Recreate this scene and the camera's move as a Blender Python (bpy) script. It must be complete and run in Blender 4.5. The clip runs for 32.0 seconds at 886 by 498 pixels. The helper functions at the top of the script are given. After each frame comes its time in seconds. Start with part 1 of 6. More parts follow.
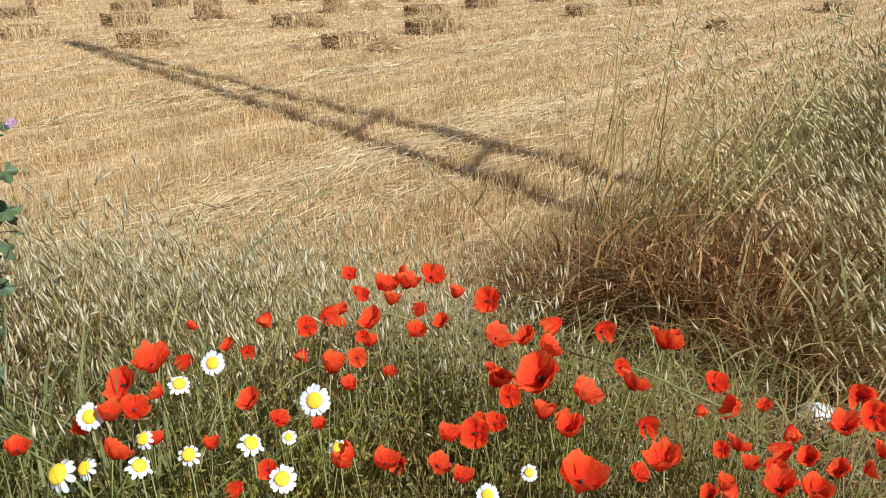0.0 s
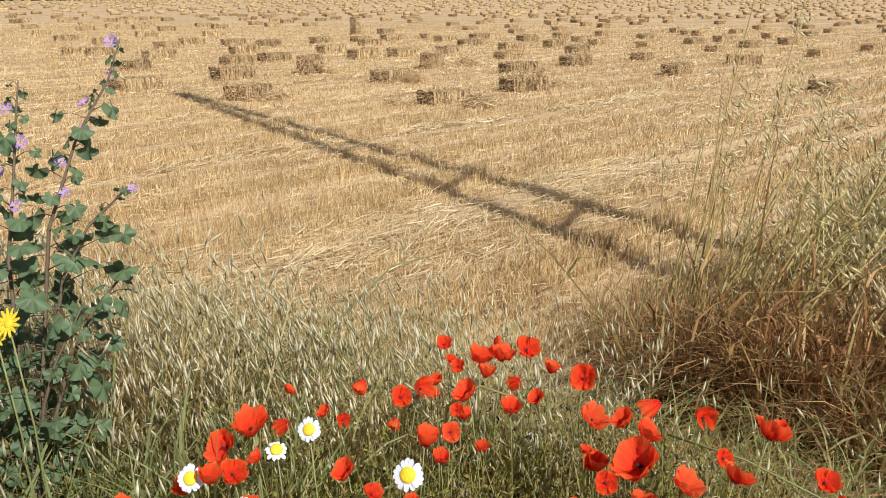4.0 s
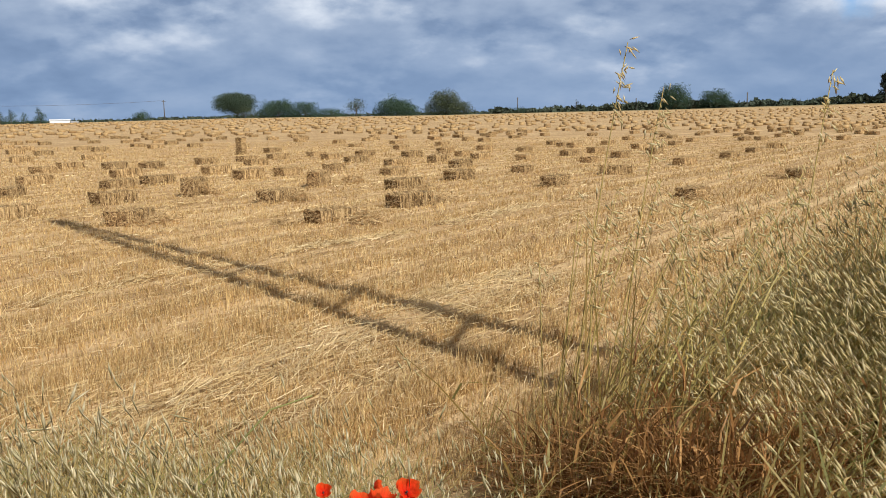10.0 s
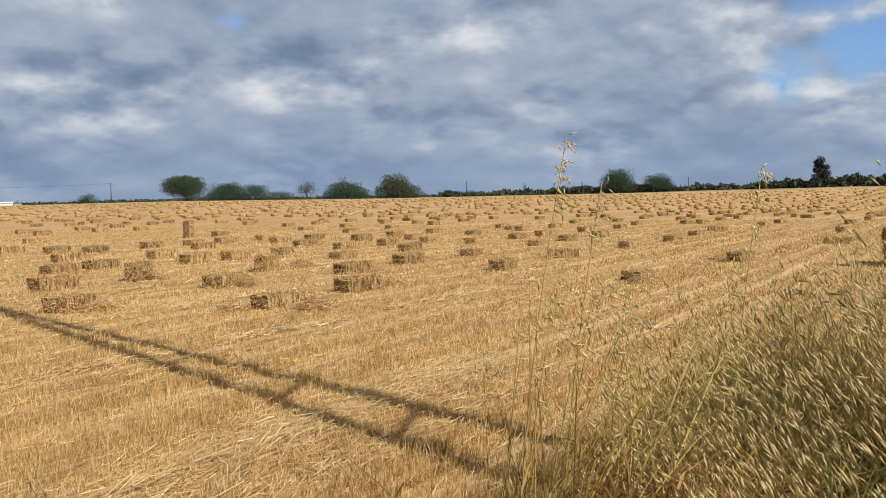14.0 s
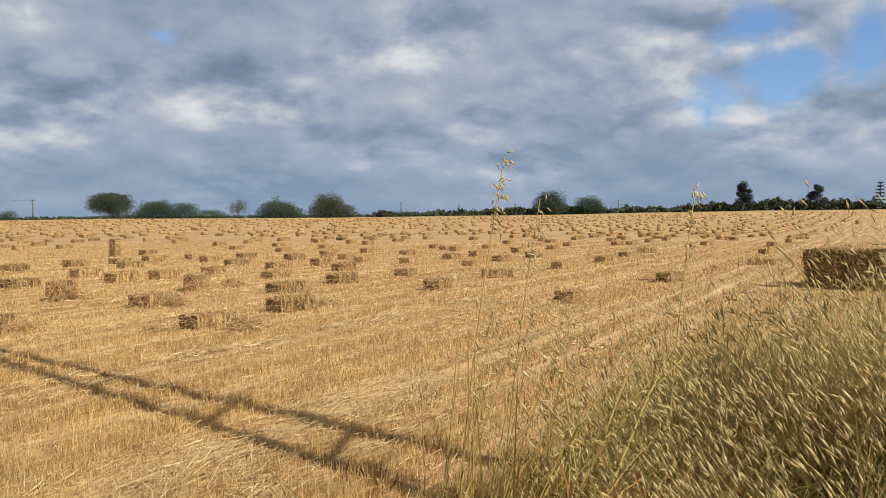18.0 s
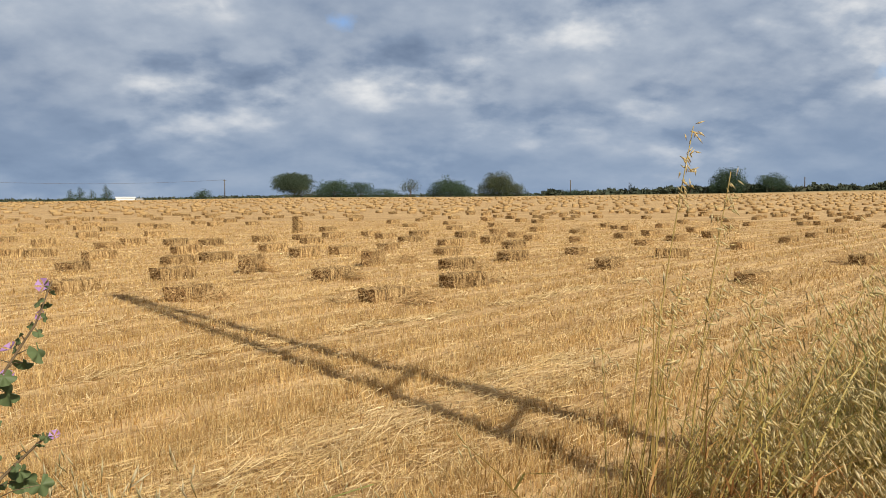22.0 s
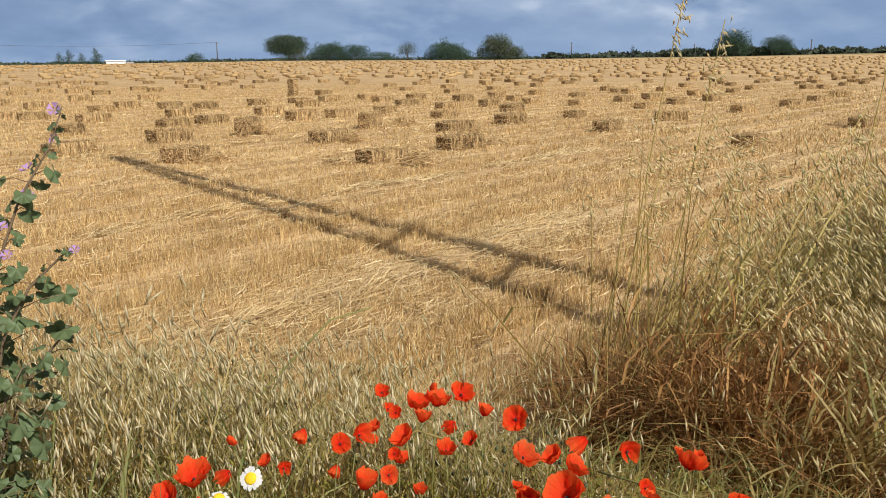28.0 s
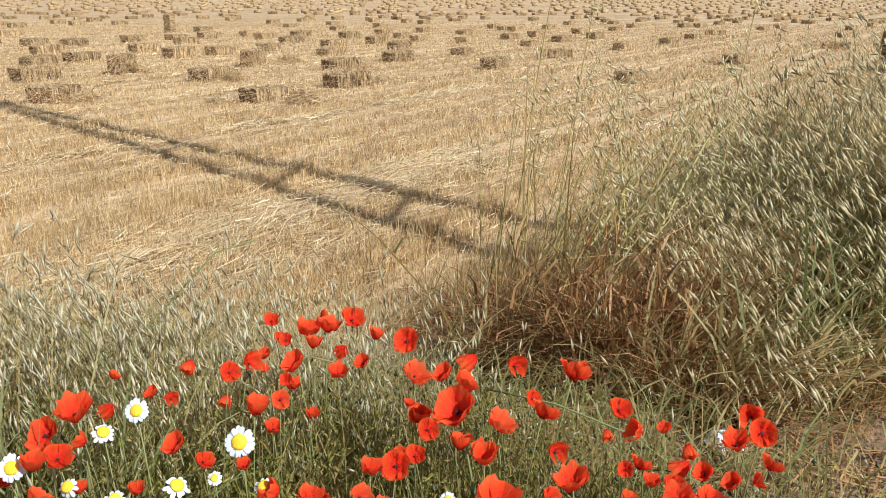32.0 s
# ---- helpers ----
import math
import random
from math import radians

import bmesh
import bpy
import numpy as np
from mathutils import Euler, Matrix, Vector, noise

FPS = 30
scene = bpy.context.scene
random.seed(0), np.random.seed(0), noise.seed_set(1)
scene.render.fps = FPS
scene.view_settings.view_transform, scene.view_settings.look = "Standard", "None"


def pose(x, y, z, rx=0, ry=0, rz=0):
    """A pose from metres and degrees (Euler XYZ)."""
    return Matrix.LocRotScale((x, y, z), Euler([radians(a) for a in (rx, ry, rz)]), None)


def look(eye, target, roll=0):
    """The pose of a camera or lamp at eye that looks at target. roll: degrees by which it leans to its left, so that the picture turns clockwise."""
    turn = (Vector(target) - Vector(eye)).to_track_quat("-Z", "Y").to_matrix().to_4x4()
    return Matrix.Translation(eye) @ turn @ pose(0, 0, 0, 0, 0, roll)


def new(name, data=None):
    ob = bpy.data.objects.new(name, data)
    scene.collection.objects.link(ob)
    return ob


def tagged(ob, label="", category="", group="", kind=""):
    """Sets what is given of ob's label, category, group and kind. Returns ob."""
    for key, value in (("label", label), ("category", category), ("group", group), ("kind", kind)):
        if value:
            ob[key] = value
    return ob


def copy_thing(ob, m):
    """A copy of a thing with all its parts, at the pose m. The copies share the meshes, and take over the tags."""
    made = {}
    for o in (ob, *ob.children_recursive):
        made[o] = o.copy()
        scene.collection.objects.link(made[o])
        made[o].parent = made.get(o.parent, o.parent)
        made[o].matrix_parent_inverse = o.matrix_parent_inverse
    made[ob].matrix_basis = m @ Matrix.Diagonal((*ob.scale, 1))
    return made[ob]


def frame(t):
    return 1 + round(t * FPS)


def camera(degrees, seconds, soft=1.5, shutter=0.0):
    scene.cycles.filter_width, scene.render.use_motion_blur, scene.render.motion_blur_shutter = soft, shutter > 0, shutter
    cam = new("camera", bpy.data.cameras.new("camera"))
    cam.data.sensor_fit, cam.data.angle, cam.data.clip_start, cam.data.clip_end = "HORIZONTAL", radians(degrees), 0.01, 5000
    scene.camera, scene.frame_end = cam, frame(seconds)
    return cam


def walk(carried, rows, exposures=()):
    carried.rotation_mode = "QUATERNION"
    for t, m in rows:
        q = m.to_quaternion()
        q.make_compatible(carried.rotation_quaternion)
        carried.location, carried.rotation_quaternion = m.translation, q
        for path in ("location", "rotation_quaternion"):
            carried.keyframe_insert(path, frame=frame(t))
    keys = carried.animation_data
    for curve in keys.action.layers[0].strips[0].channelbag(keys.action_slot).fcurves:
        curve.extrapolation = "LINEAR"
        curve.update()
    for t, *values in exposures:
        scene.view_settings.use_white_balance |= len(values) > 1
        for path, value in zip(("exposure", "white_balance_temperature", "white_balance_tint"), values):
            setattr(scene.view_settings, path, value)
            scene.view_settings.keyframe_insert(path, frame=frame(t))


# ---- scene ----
cam = camera(55.7, 32.0, 0.9)
PATH = [
    (0, (0.225, 0.463, 1.559), (0.371, 2.336, 0.873), 0.1),
    (0.5, (0.218, 0.463, 1.561), (0.327, 2.338, 0.874), -0.1),
    (1, (0.209, 0.467, 1.564), (0.249, 2.346, 0.88), -0.3),
    (1.5, (0.207, 0.472, 1.568), (0.214, 2.351, 0.884), -0.0),
    (2, (0.205, 0.479, 1.568), (0.187, 2.36, 0.888), 0.5),
    (2.5, (0.203, 0.477, 1.578), (0.164, 2.365, 0.92), 0.5),
    (3, (0.203, 0.473, 1.589), (0.151, 2.371, 0.963), 0.3),
    (3.5, (0.202, 0.476, 1.59), (0.145, 2.385, 0.997), 0.3),
    (5.5, (0.211, 0.45, 1.626), (0.156, 2.379, 1.103), 0.2),
    (6, (0.214, 0.443, 1.631), (0.169, 2.379, 1.131), 0.1),
    (6.5, (0.224, 0.435, 1.638), (0.202, 2.376, 1.159), 0.0),
    (7, (0.228, 0.404, 1.653), (0.265, 2.351, 1.194), 0.3),
    (7.5, (0.236, 0.39, 1.661), (0.325, 2.338, 1.217), 0.2),
    (8, (0.245, 0.436, 1.646), (0.37, 2.386, 1.222), 0.1),
    (8.5, (0.246, 0.44, 1.654), (0.395, 2.395, 1.259), -0.2),
    (9, (0.247, 0.449, 1.656), (0.421, 2.408, 1.294), -0.4),
    (9.5, (0.245, 0.44, 1.656), (0.433, 2.403, 1.321), -0.7),
    (10, (0.245, 0.454, 1.663), (0.442, 2.42, 1.35), -0.8),
    (10.5, (0.241, 0.454, 1.675), (0.45, 2.421, 1.384), -0.8),
    (11, (0.247, 0.442, 1.688), (0.463, 2.412, 1.421), -0.9),
    (11.5, (0.257, 0.48, 1.68), (0.483, 2.453, 1.446), -1.0),
    (12, (0.261, 0.487, 1.683), (0.502, 2.462, 1.478), -0.8),
    (12.5, (0.27, 0.523, 1.68), (0.531, 2.498, 1.505), -0.8),
    (13, (0.267, 0.484, 1.696), (0.545, 2.459, 1.549), -0.8),
    (13.5, (0.272, 0.465, 1.697), (0.568, 2.438, 1.569), -0.8),
    (14, (0.275, 0.46, 1.702), (0.594, 2.431, 1.582), -0.7),
    (14.5, (0.29, 0.471, 1.708), (0.633, 2.438, 1.599), -0.6),
    (15, (0.296, 0.494, 1.695), (0.659, 2.458, 1.597), -0.6),
    (15.5, (0.294, 0.482, 1.693), (0.686, 2.441, 1.598), -0.4),
    (17.5, (0.282, 0.492, 1.689), (0.744, 2.436, 1.616), -0.3),
    (18, (0.269, 0.509, 1.689), (0.743, 2.451, 1.616), -0.2),
    (18.5, (0.265, 0.498, 1.691), (0.739, 2.44, 1.621), -0.2),
    (19, (0.261, 0.439, 1.698), (0.734, 2.381, 1.633), -0.3),
    (19.5, (0.253, 0.462, 1.693), (0.712, 2.408, 1.636), -0.3),
    (20, (0.251, 0.492, 1.686), (0.659, 2.449, 1.627), -0.5),
    (20.5, (0.234, 0.468, 1.692), (0.54, 2.444, 1.635), -0.5),
    (21, (0.231, 0.498, 1.685), (0.426, 2.488, 1.629), -0.5),
    (21.5, (0.22, 0.501, 1.672), (0.35, 2.496, 1.596), -0.5),
    (22, (0.209, 0.499, 1.667), (0.287, 2.494, 1.545), -0.2),
    (22.5, (0.208, 0.496, 1.653), (0.251, 2.489, 1.493), 0.2),
    (23, (0.214, 0.508, 1.635), (0.235, 2.498, 1.431), 0.4),
    (23.5, (0.201, 0.445, 1.644), (0.215, 2.428, 1.38), 0.6),
    (24, (0.2, 0.434, 1.638), (0.206, 2.41, 1.329), 0.7),
    (24.5, (0.198, 0.404, 1.636), (0.206, 2.372, 1.28), 0.9),
    (25, (0.202, 0.414, 1.624), (0.213, 2.376, 1.236), 0.9),
    (25.5, (0.202, 0.381, 1.628), (0.216, 2.338, 1.216), 0.9),
    (27.5, (0.213, 0.393, 1.628), (0.284, 2.348, 1.211), 0.1),
    (28, (0.22, 0.392, 1.605), (0.3, 2.342, 1.168), -0.2),
    (28.5, (0.217, 0.392, 1.585), (0.318, 2.327, 1.088), 0.2),
    (29, (0.227, 0.416, 1.56), (0.347, 2.343, 1.038), 0.4),
    (29.5, (0.226, 0.404, 1.557), (0.372, 2.32, 1.003), 0.4),
    (30, (0.231, 0.411, 1.555), (0.406, 2.322, 0.991), 0.1),
    (30.5, (0.233, 0.392, 1.568), (0.45, 2.293, 0.987), -0.1),
    (31, (0.234, 0.394, 1.582), (0.506, 2.289, 1.002), -0.0),
    (31.5, (0.233, 0.383, 1.58), (0.537, 2.274, 1.001), -0.1),
    (32, (0.227, 0.389, 1.571), (0.559, 2.276, 0.998), 0.3),
]
walk(cam, [(t, look(eye, target, roll)) for t, eye, target, roll in PATH],
     exposures=[(0, 0.32, 5290, 10), (3.5, 0.32, 5420, 10), (6, 0.25, 5660, 10), (9, 0.10, 5900, 10), (13, -0.01, 6560, 10), (20, 0.03, 6800, 10), (23, 0.08, 6750, 10), (25, 0.12, 6480, 10), (28, 0.10, 6080, 10), (29.5, 0.30, 5580, 10), (32, 0.36, 5210, 10)])

# ---- light ----
SUN_AZ, SUN_EL = 145.1, 40.0     # degrees clockwise from +y, and above the horizon
SUN_TO = Vector((math.sin(radians(SUN_AZ)) * math.cos(radians(SUN_EL)),
                 math.cos(radians(SUN_AZ)) * math.cos(radians(SUN_EL)), math.sin(radians(SUN_EL))))
sun_data = bpy.data.lights.new("sun", "SUN")
sun_data.energy, sun_data.angle, sun_data.color = 5.2, radians(0.53), (1.0, 0.945, 0.865)
sun = new("sun", sun_data)
sun.matrix_world = look(SUN_TO * 50, (0, 0, 0))


def link(tree, a, b):
    tree.links.new(a, b)


def node(tree, kind, **props):
    n = tree.nodes.new(kind)
    for key, value in props.items():
        if key in n.inputs:
            n.inputs[key].default_value = value
    return n


def math_node(tree, op, a, b=0.0):
    n = tree.nodes.new("ShaderNodeMath")
    n.operation = op
    for i, v in enumerate((a, b)):
        if isinstance(v, (int, float)):
            n.inputs[i].default_value = v
        else:
            tree.links.new(v, n.inputs[i])
    return n.outputs[0]


def ramp(tree, fac, stops, mode="LINEAR"):
    n = tree.nodes.new("ShaderNodeValToRGB")
    n.color_ramp.interpolation = mode
    while len(n.color_ramp.elements) < len(stops):
        n.color_ramp.elements.new(0.5)
    for e, (p, c) in zip(n.color_ramp.elements, stops):
        e.position = p
        e.color = (*c, 1) if not isinstance(c, (int, float)) else (c, c, c, 1)
    tree.links.new(fac, n.inputs[0])
    return n.outputs[0]


def mix(tree, fac, a, b, blend="MIX"):
    n = tree.nodes.new("ShaderNodeMix")
    n.data_type, n.blend_type = "RGBA", blend
    for i, v in ((0, fac), (6, a), (7, b)):
        if isinstance(v, (int, float)):
            n.inputs[i].default_value = v
        elif isinstance(v, tuple):
            n.inputs[i].default_value = (*v, 1)
        else:
            tree.links.new(v, n.inputs[i])
    return n.outputs[2]


def noise_tex(tree, vector, scale, detail=4.0, rough=0.55, distort=0.0, out=0):
    n = node(tree, "ShaderNodeTexNoise", Scale=scale, Detail=detail, Roughness=rough, Distortion=distort)
    if vector is not None:
        tree.links.new(vector, n.inputs["Vector"])
    return n.outputs[out]


# a broken stratocumulus deck under a blue sky
world = bpy.data.worlds.new("sky")
scene.world = world
world.use_nodes = True
wt = world.node_tree
wt.nodes.clear()
coord = wt.nodes.new("ShaderNodeTexCoord").outputs["Generated"]
sep = wt.nodes.new("ShaderNodeSeparateXYZ")
link(wt, coord, sep.inputs[0])
# the deck seen in perspective: small and layered towards the horizon, large overhead
reach = math_node(wt, "DIVIDE", 1.0, math_node(wt, "ADD", math_node(wt, "MAXIMUM", sep.outputs[2], 0.0), 0.40))


def on_deck(nearer, east):
    """The place on the cloud deck, drawn nearer by a factor and shifted east."""
    at = wt.nodes.new("ShaderNodeCombineXYZ")
    f = math_node(wt, "MULTIPLY", reach, nearer)
    link(wt, math_node(wt, "ADD", math_node(wt, "MULTIPLY", sep.outputs[0], f), east), at.inputs[0])
    link(wt, math_node(wt, "MULTIPLY", sep.outputs[1], f), at.inputs[1])
    return at.outputs[0]


def billows(vector):
    """Heaped rounded lumps of several sizes, torn at their rims."""
    fray = noise_tex(wt, vector, 5.5, 6.0, 0.55, 0.0, 1)
    bent = mix(wt, 0.13, vector, fray, "ADD")
    lumps = node(wt, "ShaderNodeTexVoronoi", Scale=2.6, Smoothness=0.45, Detail=3.5, Roughness=0.5, Lacunarity=2.2)
    lumps.feature, lumps.normalize = "SMOOTH_F1", True
    link(wt, bent, lumps.inputs["Vector"])
    heap = math_node(wt, "SUBTRACT", 1.0, math_node(wt, "MULTIPLY", lumps.outputs["Distance"], 1.5))
    return math_node(wt, "ADD", math_node(wt, "MULTIPLY", heap, 0.45), math_node(wt, "MULTIPLY", noise_tex(wt, vector, 2.4, 8.0, 0.53, 0.0), 0.65))


deck = on_deck(1.0, 0.0)
body = billows(deck)
lit_from = billows(on_deck(0.956, 0.028))
wide = noise_tex(wt, deck, 1.25, 3.0, 0.5)
relief = math_node(wt, "SUBTRACT", body, lit_from)
rim = math_node(wt, "SUBTRACT", ramp(wt, body, [(0.44, 0.0), (0.60, 1.0)], "EASE"), ramp(wt, lit_from, [(0.44, 0.0), (0.60, 1.0)], "EASE"))
tone = math_node(wt, "ADD", math_node(wt, "ADD", math_node(wt, "MULTIPLY", relief, 1.5), math_node(wt, "MULTIPLY", rim, 0.28)), math_node(wt, "MULTIPLY", math_node(wt, "SUBTRACT", wide, 0.5), -0.9))
cloud = ramp(wt, math_node(wt, "ADD", tone, 0.52), [(0.12, (0.132, 0.190, 0.302)), (0.40, (0.225, 0.298, 0.426)), (0.62, (0.385, 0.455, 0.565)), (0.92, (0.74, 0.77, 0.81))])
# overhead, unseen: a dim warm tone added to darken and brown the ground's shadows
cloud = mix(wt, math_node(wt, "MULTIPLY", ramp(wt, sep.outputs[2], [(0.34, 0.0), (0.62, 1.0)]), 0.85), cloud, (0.213, 0.172, 0.136))
gap = None
torn = mix(wt, 0.10, coord, noise_tex(wt, coord, 11.0, 6.0, 0.6, 0.0, 1), "ADD")
for centre, wide_by in (((0.513, 0.850, 0.121), 0.045), ((0.584, 0.799, 0.150), 0.060), ((0.64, 0.748, 0.180), 0.065), ((0.544, 0.813, 0.209), 0.045), ((-0.080, 0.974, 0.212), 0.045)):
    spot = wt.nodes.new("ShaderNodeVectorMath")
    spot.operation = "DISTANCE"
    link(wt, torn, spot.inputs[0])
    spot.inputs[1].default_value = (Vector(centre) + Vector((0.05, 0.05, 0.05)))[:]
    hole = math_node(wt, "MULTIPLY", math_node(wt, "MAXIMUM", math_node(wt, "SUBTRACT", wide_by, spot.outputs["Value"]), 0.0), 7.0)
    gap = hole if gap is None else math_node(wt, "MAXIMUM", gap, hole)
cover = ramp(wt, math_node(wt, "SUBTRACT", body, gap), [(0.26, 0.0), (0.46, 1.0)])
sky = wt.nodes.new("ShaderNodeTexSky")
sky.sky_type, sky.sun_disc = "NISHITA", False
sky.sun_elevation, sky.sun_rotation = radians(SUN_EL), radians(SUN_AZ)
blue = mix(wt, 1.0, sky.outputs[0], (0.080, 0.104, 0.142), "MULTIPLY")
clouded = mix(wt, cover, blue, cloud)
haze = ramp(wt, sep.outputs[2], [(0.0, 1.0), (0.13, 0.0)])
veiled = mix(wt, math_node(wt, "MULTIPLY", haze, 0.75), clouded, (0.235, 0.335, 0.500))
back = node(wt, "ShaderNodeBackground", Strength=1.0)
link(wt, veiled, back.inputs[0])
link(wt, back.outputs[0], wt.nodes.new("ShaderNodeOutputWorld").inputs[0])

# ---- materials ----
ROW = 41.3                        # degrees from +y to +x: the way the field was mown
ROW_U = Vector((math.sin(radians(ROW)), math.cos(radians(ROW)), 0))


def material(name):
    m = bpy.data.materials.new(name)
    m.use_nodes = True
    t = m.node_tree
    return m, t, t.nodes["Principled BSDF"]


def plant(name, colours, rough=0.65, thin=0.3, grain=60.0, spread=0.35, each=0.0, tint=None, patch=2.2):
    """Leaves, stalks and petals: a colour by piece, a fine grain along it, and light that comes through."""
    colours = colours * 2 if len(colours) == 1 else colours
    m, t, b = material(name)
    geo = t.nodes.new("ShaderNodeNewGeometry")
    pick = ramp(t, geo.outputs["Random Per Island"], [(i / max(1, len(colours) - 1), c) for i, c in enumerate(colours)])
    if tint:
        where = ramp(t, noise_tex(t, geo.outputs["Position"], patch, 3.0), [(0.40, 0.0), (0.60, 0.85)])
        pick = mix(t, where, pick, tint)
    spot = noise_tex(t, geo.outputs["Position"], grain, 3.0)
    big = noise_tex(t, geo.outputs["Position"], 1.7, 2.0)
    dim = math_node(t, "ADD", math_node(t, "MULTIPLY", spot, spread * 2), 1.0 - spread)
    dim = math_node(t, "MULTIPLY", dim, math_node(t, "ADD", math_node(t, "MULTIPLY", big, 0.6), 0.7))
    if each:
        own = t.nodes.new("ShaderNodeObjectInfo").outputs["Random"]
        dim = math_node(t, "MULTIPLY", dim, math_node(t, "ADD", math_node(t, "MULTIPLY", own, 2 * each), 1.0 - each))
    col = mix(t, 1.0, pick, dim, "MULTIPLY")
    link(t, col, b.inputs["Base Color"])
    b.inputs["Roughness"].default_value = rough
    b.inputs["Specular IOR Level"].default_value = 0.25
    if thin:
        tr = t.nodes.new("ShaderNodeBsdfTranslucent")
        link(t, col, tr.inputs[0])
        sh = t.nodes.new("ShaderNodeMixShader")
        sh.inputs[0].default_value = thin
        link(t, b.outputs[0], sh.inputs[1])
        link(t, tr.outputs[0], sh.inputs[2])
        link(t, sh.outputs[0], t.nodes["Material Output"].inputs[0])
    return m


def plain(name, colour, rough=0.7, metal=0.0, grain=25.0, spread=0.25, bump=0.0):
    m, t, b = material(name)
    pos = t.nodes.new("ShaderNodeNewGeometry").outputs["Position"]
    n1, n2 = noise_tex(t, pos, grain, 5.0), noise_tex(t, pos, grain / 9, 3.0)
    dim = math_node(t, "ADD", math_node(t, "MULTIPLY", math_node(t, "ADD", n1, n2), spread), 1.0 - spread)
    link(t, mix(t, 1.0, colour, dim, "MULTIPLY"), b.inputs["Base Color"])
    b.inputs["Roughness"].default_value, b.inputs["Metallic"].default_value = rough, metal
    if bump:
        bn = node(t, "ShaderNodeBump", Strength=bump, Distance=0.02)
        link(t, n1, bn.inputs["Height"])
        link(t, bn.outputs[0], b.inputs["Normal"])
    return m


def ground_material():
    """Dry soil under straw litter, streaked along the mown rows; browner, barer earth on the verge; rough pasture far off."""
    m, t, b = material("field_ground")
    pos = t.nodes.new("ShaderNodeNewGeometry").outputs["Position"]
    turn = t.nodes.new("ShaderNodeMapping")
    turn.inputs["Rotation"].default_value = (0, 0, radians(ROW))
    link(t, pos, turn.inputs[0])
    streak = t.nodes.new("ShaderNodeMapping")
    streak.inputs["Scale"].default_value = (3.0, 0.07, 1)
    link(t, turn.outputs[0], streak.inputs[0])
    lanes = noise_tex(t, streak.outputs[0], 1.0, 4.0, 0.6)
    fine = t.nodes.new("ShaderNodeMapping")
    fine.inputs["Scale"].default_value = (26, 5, 10)
    link(t, turn.outputs[0], fine.inputs[0])
    stems = noise_tex(t, fine.outputs[0], 1.0, 5.0, 0.65)
    patch = noise_tex(t, pos, 0.16, 4.0)
    straw = ramp(t, stems, [(0.34, (0.115, 0.067, 0.028)), (0.5, (0.38, 0.245, 0.110)), (0.70, (0.72, 0.52, 0.265))])
    straw = mix(t, math_node(t, "MULTIPLY", ramp(t, lanes, [(0.45, 0.0), (0.62, 1.0)]), 0.85), straw, (0.70, 0.505, 0.272))
    straw = mix(t, math_node(t, "MULTIPLY", ramp(t, patch, [(0.35, 1.0), (0.6, 0.0)]), 0.35), straw, (0.360, 0.214, 0.090))
    earth = ramp(t, noise_tex(t, pos, 34.0, 6.0, 0.65), [(0.3, (0.105, 0.062, 0.038)), (0.55, (0.22, 0.138, 0.085)), (0.75, (0.36, 0.25, 0.155))])
    sp = t.nodes.new("ShaderNodeSeparateXYZ")
    link(t, pos, sp.inputs[0])
    edge = math_node(t, "ADD", sp.outputs[1], math_node(t, "MULTIPLY", noise_tex(t, pos, 1.3, 3.0), 1.4))
    low = ramp(t, math_node(t, "MULTIPLY", edge, 0.1), [(0.29, 0.0), (0.38, 1.0)])
    near = mix(t, low, earth, straw)
    far = math_node(t, "MULTIPLY", math_node(t, "SQRT", math_node(t, "ADD", math_node(t, "POWER", sp.outputs[0], 2.0), math_node(t, "POWER", sp.outputs[1], 2.0))), 0.001)
    pasture = ramp(t, noise_tex(t, pos, 0.02, 4.0), [(0.35, (0.10, 0.11, 0.045)), (0.65, (0.25, 0.21, 0.10))])
    link(t, mix(t, ramp(t, far, [(0.262, 0.0), (0.28, 1.0)]), near, pasture), b.inputs["Base Color"])
    b.inputs["Roughness"].default_value = 0.9
    b.inputs["Specular IOR Level"].default_value = 0.1
    bn = node(t, "ShaderNodeBump", Strength=0.6, Distance=0.03)
    link(t, stems, bn.inputs["Height"])
    link(t, bn.outputs[0], b.inputs["Normal"])
    return m


M_GROUND = ground_material()
M_STUBBLE = plant("stubble_straw", [(0.20, 0.107, 0.033), (0.56, 0.370, 0.143), (0.37, 0.221, 0.076), (0.81, 0.615, 0.295), (0.48, 0.299, 0.108)], 0.6, 0.18)
M_SWATH = plant("loose_straw", [(0.66, 0.49, 0.24), (0.50, 0.35, 0.152), (0.82, 0.665, 0.39)], 0.6, 0.15)


